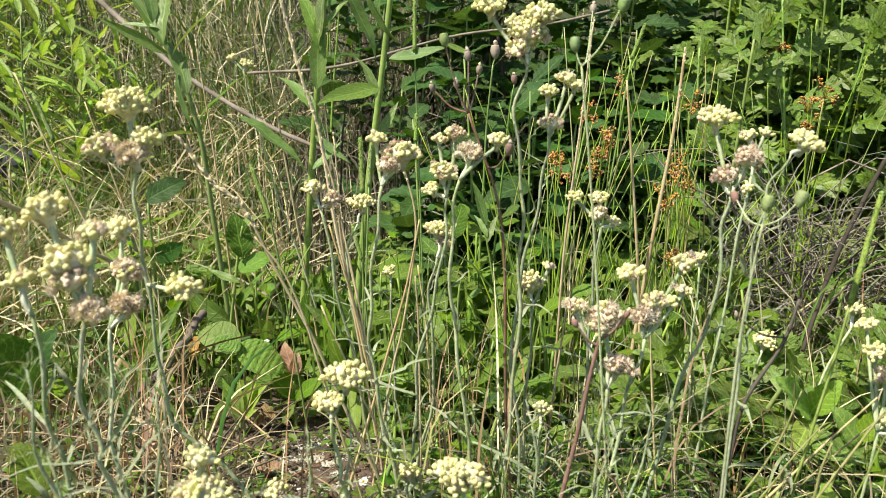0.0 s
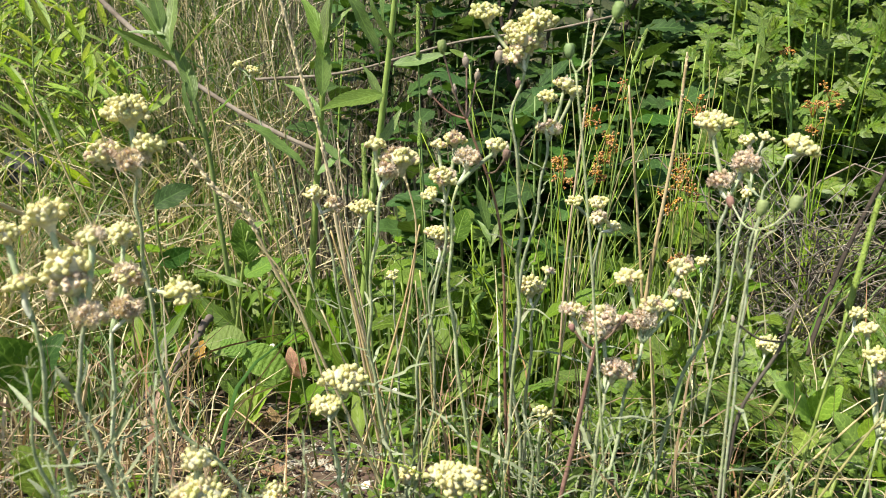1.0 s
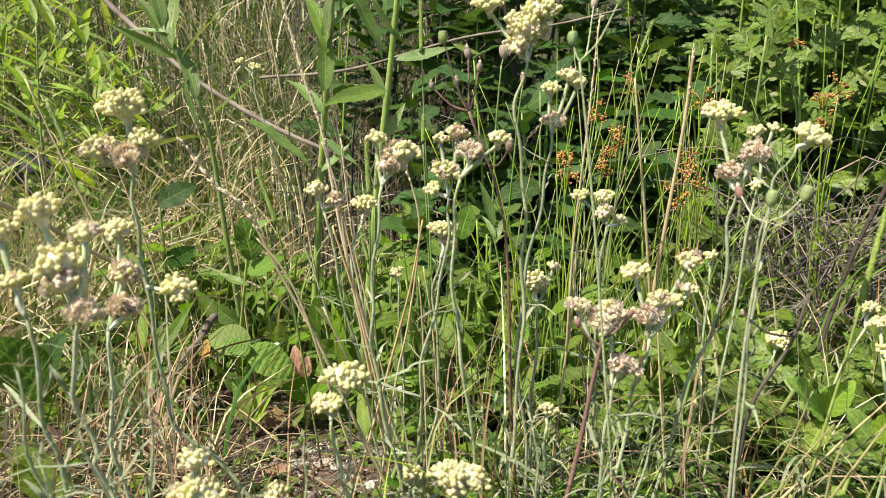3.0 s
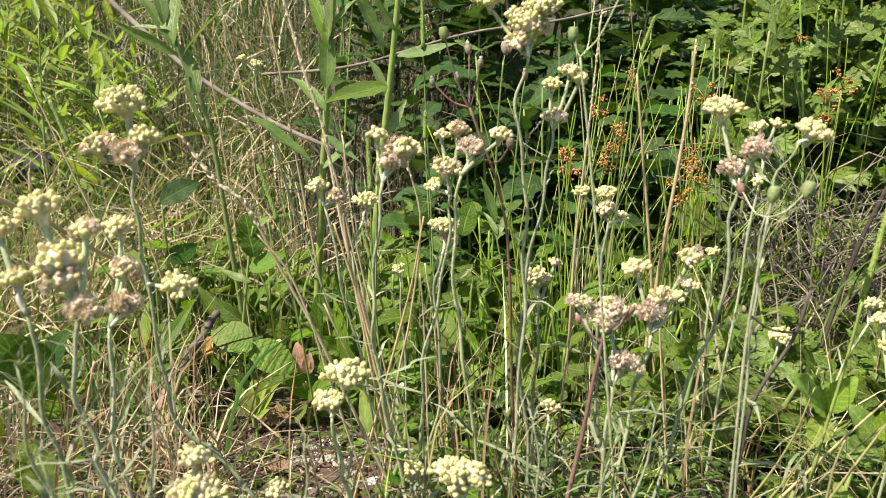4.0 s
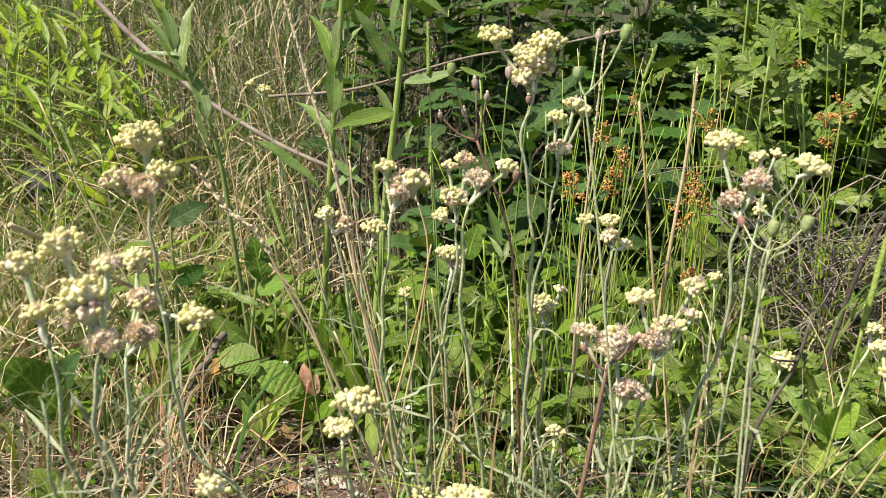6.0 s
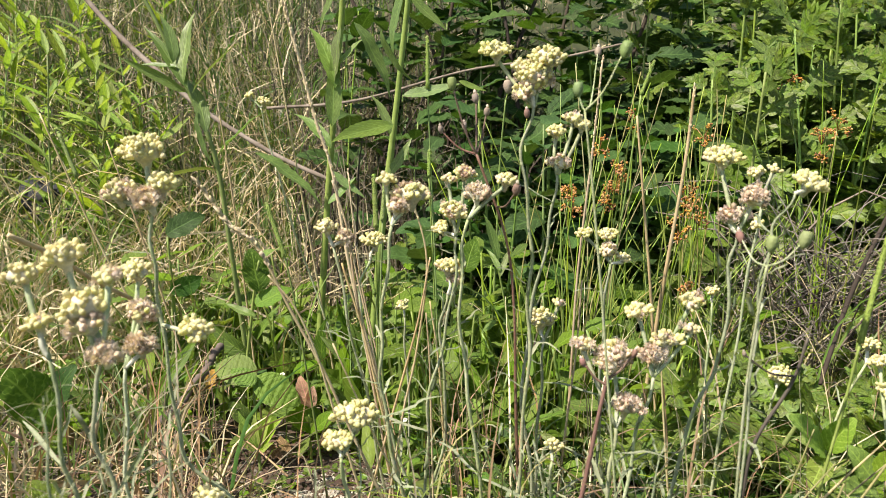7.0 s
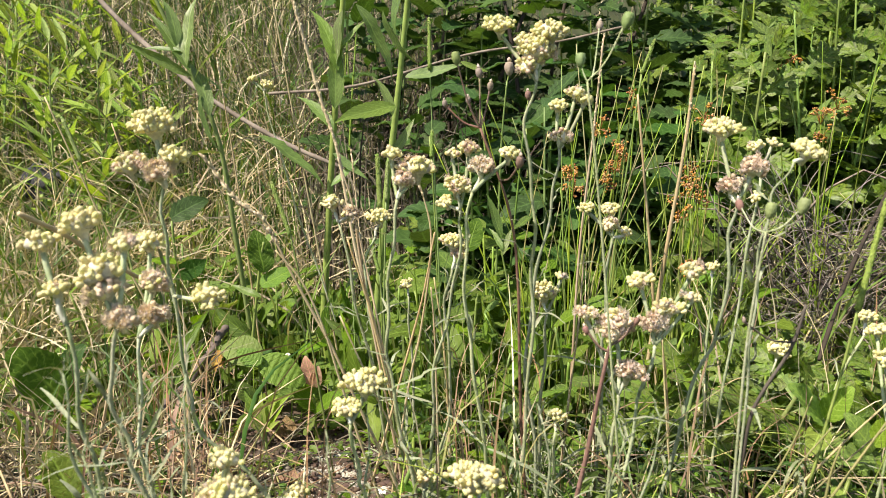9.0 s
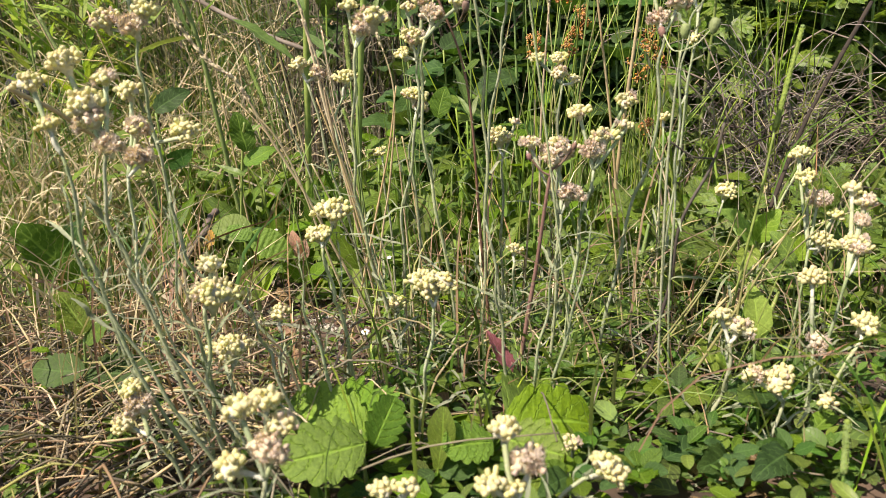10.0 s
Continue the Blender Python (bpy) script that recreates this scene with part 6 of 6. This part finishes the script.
blades("dry_grass", TAN_STEM, 85, flower_area, (0.05, 0.20), 0.0014, (0.05, 0.5), "thin tan dying grass among the flowers")
blades("dry_grass", STRAW, 65, flower_area, (0.04, 0.17), 0.0013, (0.05, 0.6), "thin dead grass among the flowers")
blades("meadow_around", GRASS, 26000, around, (0.08, 0.3), 0.009, (0.1, 0.7), "rough green grass round the flowers", steps=1)
blades("meadow_around", STRAW, 8000, around, (0.08, 0.3), 0.006, (0.1, 0.8), "dead straw in the grass round the flowers", steps=1)
spots = []
while len(spots) < 1500:
    x, y, skip = around()
    if not skip and lot.random() < math.exp(-(x / 2.2) ** 4 - ((y - 1.7) / 1.3) ** 4) * (0.6 + noise.noise(Vector((x * 2, y * 2, 8)))) * (1.0 if x > 0 else 0.15):
        w = lot.uniform(0, 6.28)
        spots.append((on_ground(x, y) + Vector((0, 0, lot.uniform(0.03, 0.45))), (math.cos(w), math.sin(w), lot.uniform(-0.3, 0.5)), lot.uniform(0.04, 0.1)))
# added leafy backing: the thicket's inner shade is put into the leaf colour
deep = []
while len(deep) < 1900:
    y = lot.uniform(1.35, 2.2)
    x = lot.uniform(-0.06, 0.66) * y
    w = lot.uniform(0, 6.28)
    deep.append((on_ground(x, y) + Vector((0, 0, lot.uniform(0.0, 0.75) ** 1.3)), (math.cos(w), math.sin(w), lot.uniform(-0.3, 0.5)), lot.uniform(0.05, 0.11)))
carpet("thicket_foliage", LEAF_DARK, [leaf_shape(1.0, 0.55, "oval", lobes=5, depth=0.45, droop=0.25, fold=0.25, rows=10, seed=i) for i in range(3)], deep, "backing leaves inside the thicket, coloured dark for its shade", "foliage")
carpet("thicket_foliage", LEAF_MUG, [leaf_shape(1.0, 0.4, "lance", lobes=4, depth=0.55, droop=0.2, fold=0.25, rows=8, seed=i) for i in range(3)], spots, "green leaves of the thicket beside the clearing", "foliage")


def brush_front():
    y = lot.uniform(0.84, 1.05)
    return lot.uniform(0.36, 0.56) * y, y, False


def brush_area():
    return lot.uniform(0.36, 0.74), lot.uniform(0.86, 1.12), False


litter("straw_litter", STRAW, 140, all_left, (0.03, 0.14), 0.0009, "fallen dead straw lying on the soil")
litter("straw_litter", STRAW_GREY, 380, low_left, (0.03, 0.14), 0.0011, "brown dead stems lying under the grass")
litter("straw_litter", STRAW_GREY, 240, near_area, (0.02, 0.08), 0.0008, "fallen weathered straw lying on the soil")


def thatch_area():
    y = lot.uniform(1.08, 1.9)
    return -lot.uniform(0.18, 0.75) * y, y, False


litter("straw_thatch", STALK, 800, thatch_area, (0.08, 0.30), 0.0011, "tangled pale dead straw lying over the bank", 0.16)
litter("straw_litter", TAN_STEM, 150, near_left, (0.03, 0.11), 0.0007, "tan dead stems lying in the grass", 0.03)
litter("straw_litter", STALK, 50, near_left, (0.03, 0.13), 0.0007, "pale dead stems lying in the grass", 0.04)
litter("straw_litter", STRAW_GREY, 150, near_left, (0.03, 0.12), 0.0008, "brown dead stems lying in the grass", 0.03)
litter("straw_litter", STRAW, 70, flower_area, (0.02, 0.09), 0.0007, "pale dead stems lying under the flowers", 0.02)
litter("straw_litter", STRAW_GREY, 150, near_right, (0.02, 0.09), 0.0008, "brown dead stems lying under the leaves", 0.03)
litter("straw_litter", STALK, 14, near_right, (0.03, 0.10), 0.0007, "pale dead stems lying over the leaves", 0.06)
litter("straw_litter", RUSH, 60, near_right, (0.03, 0.11), 0.0006, "bent green grass stems lying over the leaves", 0.06)
for mat, n, r, heap, text in ((RUSSET, 90, 0.0009, 0.05, "russet dead stems tangled under the flowers"), (STRAW_GREY, 200, 0.0010, 0.03, "weathered dead stems tangled under the flowers"), (STALK, 100, 0.0008, 0.06, "pale dead stems tangled under the flowers"), (TAN_STEM, 70, 0.0008, 0.05, "tan dead stems tangled under the flowers")):
    litter("straw_litter", mat, n, tangle_left, (0.04, 0.13), r, text, heap, 0.3)
blades("meadow_grass", GRASS, 40, tangle_right, (0.05, 0.15), 0.0016, (0.4, 1.5), "thin green grass arching over the low leaves", bow=0.8, steps=4)
blades("meadow_grass", RUSH, 30, tangle_right, (0.05, 0.16), 0.0012, (0.3, 1.4), "thin grey-green grass stems among the low leaves", bow=0.6, steps=4)
blades("dry_grass", RUSSET, 50, tangle_right, (0.05, 0.15), 0.0012, (0.3, 1.3), "russet dead stems leaning over the low leaves", bow=0.5)
blades("dry_grass", STALK, 25, tangle_right, (0.05, 0.15), 0.0011, (0.4, 1.5), "pale dead stems leaning over the low leaves", bow=0.6)
blades("thicket_grass", GRASS_FRESH, 80, brush_front, (0.10, 0.28), 0.0026, (0.1, 0.9), "long green grass bent over the dead twigs", avoid=False)
blades("thicket_grass", TAN_STEM, 40, brush_front, (0.10, 0.30), 0.0018, (0.1, 0.9), "tan dying grass bent over the dead twigs", avoid=False)
litter("dead_brush", TWIG, 40, brush_front, (0.10, 0.24), 0.0016, "stouter brown twigs in the tangle", 0.2, 0.5)
litter("dead_brush", STRAW_GREY, 150, brush_area, (0.05, 0.16), 0.0008, "tangle of dead grey twigs under the mugworts", 0.2)
litter("dead_brush", BARK, 330, brush_area, (0.05, 0.18), 0.0011, "dark dead twigs in the tangle", 0.2)
litter("dead_brush", GREY_TWIG, 320, brush_front, (0.04, 0.15), 0.0007, "curved grey dead twigs in the tangle", 0.24, 0.5)
litter("dead_brush", STRAW, 90, brush_area, (0.04, 0.16), 0.0006, "pale dead twigs and straw in the tangle", 0.24)

# green undergrowth between the flowers and the thicket
spots = []
while len(spots) < 900:
    y = lot.uniform(0.80, 1.22)
    x = lot.uniform(-0.36, 0.34) * y
    if sunny(x, y):
        continue
    if noise.noise(Vector((x * 9, y * 9, 12))) > -0.15:
        w = lot.uniform(0, 6.28)
        spots.append((on_ground(x, y) + Vector((0, 0, lot.uniform(0.01, 0.20 if x > -0.1 else 0.13) * (y - 0.55) * 1.8)), (math.cos(w), math.sin(w), lot.uniform(-0.1, 0.9)), lot.uniform(0.018, 0.046)))
carpet("undergrowth", LEAF, [leaf_shape(1.0, 0.6, "oval", teeth=7, tooth=0.08, droop=0.25, fold=0.2, wave=0.4, rows=14, seed=i) for i in range(3)], spots, "toothed green leaves of the undergrowth", "foliage", (-0.35, -0.8, 0.8))

UPRIGHT = [leaf_shape(1.0, w, "lance", teeth=t, tooth=0.1, droop=d, fold=0.3, wave=0.3, rows=10, seed=i) for i, (w, t, d) in enumerate(((0.26, 0, 0.2), (0.34, 6, 0.35), (0.2, 0, 0.5)))]
spots = []
while len(spots) < 620:
    y = lot.uniform(0.74, 1.2)
    x = lot.uniform(-0.44, 0.46) * y
    if sunny(x, y) or (y < 0.88 and -0.38 < x / y < -0.13) or noise.noise(Vector((x * 8, y * 8, 15))) < -0.1:
        continue
    w = lot.uniform(0, 6.28)
    spots.append((on_ground(x, y) + Vector((0, 0, lot.uniform(0.0, 0.10))), (math.cos(w), math.sin(w), lot.uniform(0.5, 2.2)), lot.uniform(0.03, 0.075)))
carpet("undergrowth", LEAF, UPRIGHT, spots, "pointed fresh green leaves of the undergrowth", "foliage", (-0.6, -0.8, 0.4))

# clumps of small round leaves close by, over the litter
for mat, shapes, count in ((LEAF, STOCK_SMALL + LONG_SMALL, 48), (LEAF_CLUMP, STOCK_SMALL + LONG_SMALL, 120)):
    spots = []
    for k in range(count):
        y = lot.uniform(0.27, 0.62)
        x = lot.uniform(-0.06, 0.68) * (y + 0.04) if k % 6 else -lot.uniform(0.2, 0.7) * (y + 0.04)
        base = on_ground(x, y) + Vector((0, 0, lot.uniform(0.0, 0.028)))
        size = lot.uniform(0.005, 0.015)
        for i in range(lot.randint(5, 10)):
            w = i * 2.4 + lot.random()
            out = Vector((math.cos(w), math.sin(w), 0))
            spots.append((base + out * size * lot.uniform(0.1, 0.5) + Vector((0, 0, lot.uniform(0, 0.012))), out + Vector((0, 0, lot.uniform(0.2, 1.1))), size * lot.uniform(0.6, 1.2)))
    carpet("ground_cover", mat, shapes, spots, "clumps of small rounded leaves over the litter", "ground cover", (-0.2, -0.3, 1))


def near_floor(count, low, high, size, thin=True):
    spots = []
    while len(spots) < count:
        y = lot.uniform(0.24, 0.60)
        x = lot.uniform(-0.72, 0.86) * (y + 0.05)
        if noise.noise(Vector((x * 13, y * 13, 21))) < (0.12 if x < 0 else -0.3) or (thin and littered(x, y) and lot.random() < 0.7):
            continue
        w = lot.uniform(0, 6.28)
        spots.append((on_ground(x, y) + Vector((0, 0, lot.uniform(low, high))), (math.cos(w), math.sin(w), lot.uniform(-0.1, 0.8)), lot.uniform(*size)))
    return spots


carpet("ground_cover", LEAF_CLUMP, STOCK_SMALL + LONG_SMALL, near_floor(1500, 0.001, 0.012, (0.004, 0.011)), "tiny green leaves creeping over the soil", "ground cover")
carpet("ground_cover", LEAF, LONG_SMALL, near_floor(700, 0.004, 0.022, (0.005, 0.014)), "tiny fresh leaves creeping over the soil", "ground cover")
carpet("leaf_litter", DEAD_LEAF, LONG_SMALL, near_floor(650, 0.001, 0.008, (0.006, 0.016), False), "brown crumbs of dead leaves on the soil", "litter")

# curled grey leaves of cudweed rosettes
curls = Form()
for k in range(105):
    y = lot.uniform(0.38, 0.84)
    x = lot.uniform(-0.18, 0.46) * (y + 0.06)
    if bare(x, y):
        continue
    for i in range(lot.randint(2, 4)):
        w, turn, length = lot.uniform(0, 6.28), lot.uniform(2.0, 4.6), lot.uniform(0.025, 0.052)
        out, rise = Vector((math.cos(w), math.sin(w), 0)), lot.uniform(0.5, 1.5)
        p = on_ground(x + lot.uniform(-0.012, 0.012), y + lot.uniform(-0.012, 0.012)) + Vector((0, 0, lot.uniform(0.0, 0.06)))
        line = [p]
        for q in range(9):
            a = rise - turn * (q / 8) ** 1.7
            line.append(line[-1] + (out * math.cos(a) + Vector((0, 0, math.sin(a)))) * length / 9)
        strip(curls, line, lot.uniform(0.0016, 0.0030), Vector((-math.sin(w), math.cos(w), 0.1)).cross(out), 0.4, 0.35)
tagged(new("woolly_rosettes", curls.mesh("woolly_rosettes", WOOL_LEAF)), "curled grey woolly leaves at the foot of the cudweeds", "foliage", kind="stuff")

# dark shrub stems at the foot of the bank
for k in range(9):
    x, y = -0.22 + 0.10 * k * 0.62 + lot.uniform(-0.03, 0.03), 1.55 + lot.uniform(-0.1, 0.25)
    p = on_ground(x, y)
    twig("shrub_stem", [p, p + Vector((lot.uniform(-0.05, 0.05), 0, 0.3)), p + Vector((lot.uniform(-0.16, 0.16), 0.05, 0.75))], 0.006, 0.003, BARK, "dark bare shrub stem at the foot of the bank")
for k in range(6):
    y = lot.uniform(0.86, 1.0)
    mugwort(lot.uniform(0.40, 0.55) * y, y, lot.uniform(0.08, 0.20), (lot.uniform(-0.04, 0.04), lot.uniform(-0.05, 0.0)), 8, 0.06)
for k in range(24):
    y = lot.uniform(0.6, 0.95)
    x = lot.uniform(0.30, 0.72) * y
    mugwort(x, y, lot.uniform(0.05, 0.13), (lot.uniform(-0.04, 0.04), lot.uniform(-0.05, 0.02)), 9, 0.055)

spots = []
while len(spots) < 420:
    x, y = lot.uniform(-0.34, 0.06), lot.uniform(0.45, 0.92)
    if bare(x, y) and noise.noise(Vector((x * 12, y * 12, 6))) > -0.05:
        w = lot.uniform(0, 6.28)
        spots.append((on_ground(x, y) + Vector((0, 0, lot.uniform(0.001, 0.012))), (math.cos(w), math.sin(w), lot.uniform(0, 0.8)), lot.uniform(0.004, 0.012)))
carpet("seedling_leaves", LEAF, STOCK_SMALL, spots, "tiny green seedlings on the open soil", "ground cover")

# fallen dead leaves
DEAD = [Form().add(*leaf_shape(1.0, w, sh, teeth=6, tooth=0.1, droop=d, fold=f, wave=2.0, rows=12, seed=i)).mesh("dead_leaf", DEAD_LEAF) for i, (w, sh, d, f) in enumerate(((0.5, "oval", 0.5, 0.9), (0.28, "lance", 0.7, 0.8), (0.4, "oval", -0.4, 0.6), (0.16, "lance", 0.3, 1.2)))]
for k in range(56):
    y = lot.uniform(0.34, 0.85)
    x = lot.uniform(-0.62, 0.5) * (y + 0.03)
    w = lot.uniform(0, 6.28)
    ob = tagged(new("dead_leaf", lot.choice(DEAD)), "curled brown dead leaf on the soil", "leaf", "fallen dead leaves")
    ob.matrix_world = aim(on_ground(x, y) + Vector((0, 0, lot.uniform(0.002, 0.012))), (math.cos(w), math.sin(w), lot.uniform(-0.1, 0.3)), (lot.uniform(-0.4, 0.4), -0.3, 1), lot.uniform(0.016, 0.04), lot.uniform(-30, 30))

# crumbs of soil and pale crusts of lichen on the open patch
CRUMBS = {SOIL: (2600, (0.001, 0.0045)), CRUST: (3000, (0.0006, 0.0022))}
for mat, (count, size) in CRUMBS.items():
    form = Form()
    while count:
        if mat is CRUST:
            cx, cy, cr = lot.choice(((-0.136, 0.700, 0.022), (-0.150, 0.735, 0.020), (-0.110, 0.679, 0.015), (-0.157, 0.667, 0.014), (-0.125, 0.650, 0.018), (-0.113, 0.780, 0.012), (-0.100, 0.620, 0.014)))
            x, y = lot.gauss(cx, cr), lot.gauss(cy, cr)
            if noise.noise(Vector((x * 70, y * 70, 4))) < -0.02:
                continue
        else:
            x, y = lot.uniform(-0.34, 0.06), lot.uniform(0.5, 0.95)
            if not bare(x, y):
                continue
        count -= 1
        r = lot.uniform(*size)
        form.add(*bead(6, 4, r, r * lot.uniform(0.7, 1.4)), m=Matrix.Translation(on_ground(x, y) - Vector((0, 0, r * 0.3))) @ pose(0, 0, 0, lot.uniform(-60, 60), lot.uniform(-60, 60), lot.uniform(0, 360)))
    if mat is SOIL:
        tagged(new("soil_crumbs", form.mesh("crumbs", mat)), "loose dark crumbs of soil", "soil", kind="stuff")
    else:
        tagged(new("lichen_crust", form.mesh("crumbs", mat)), "pale lacy crust of lichen on the soil", "lichen", kind="stuff")
for k in range(9):
    mugwort(0.24 + lot.uniform(-0.06, 0.10), 0.66 + lot.uniform(-0.05, 0.08), lot.uniform(0.05, 0.11), (lot.uniform(-0.03, 0.03), lot.uniform(-0.05, 0.0)), 8, 0.075)
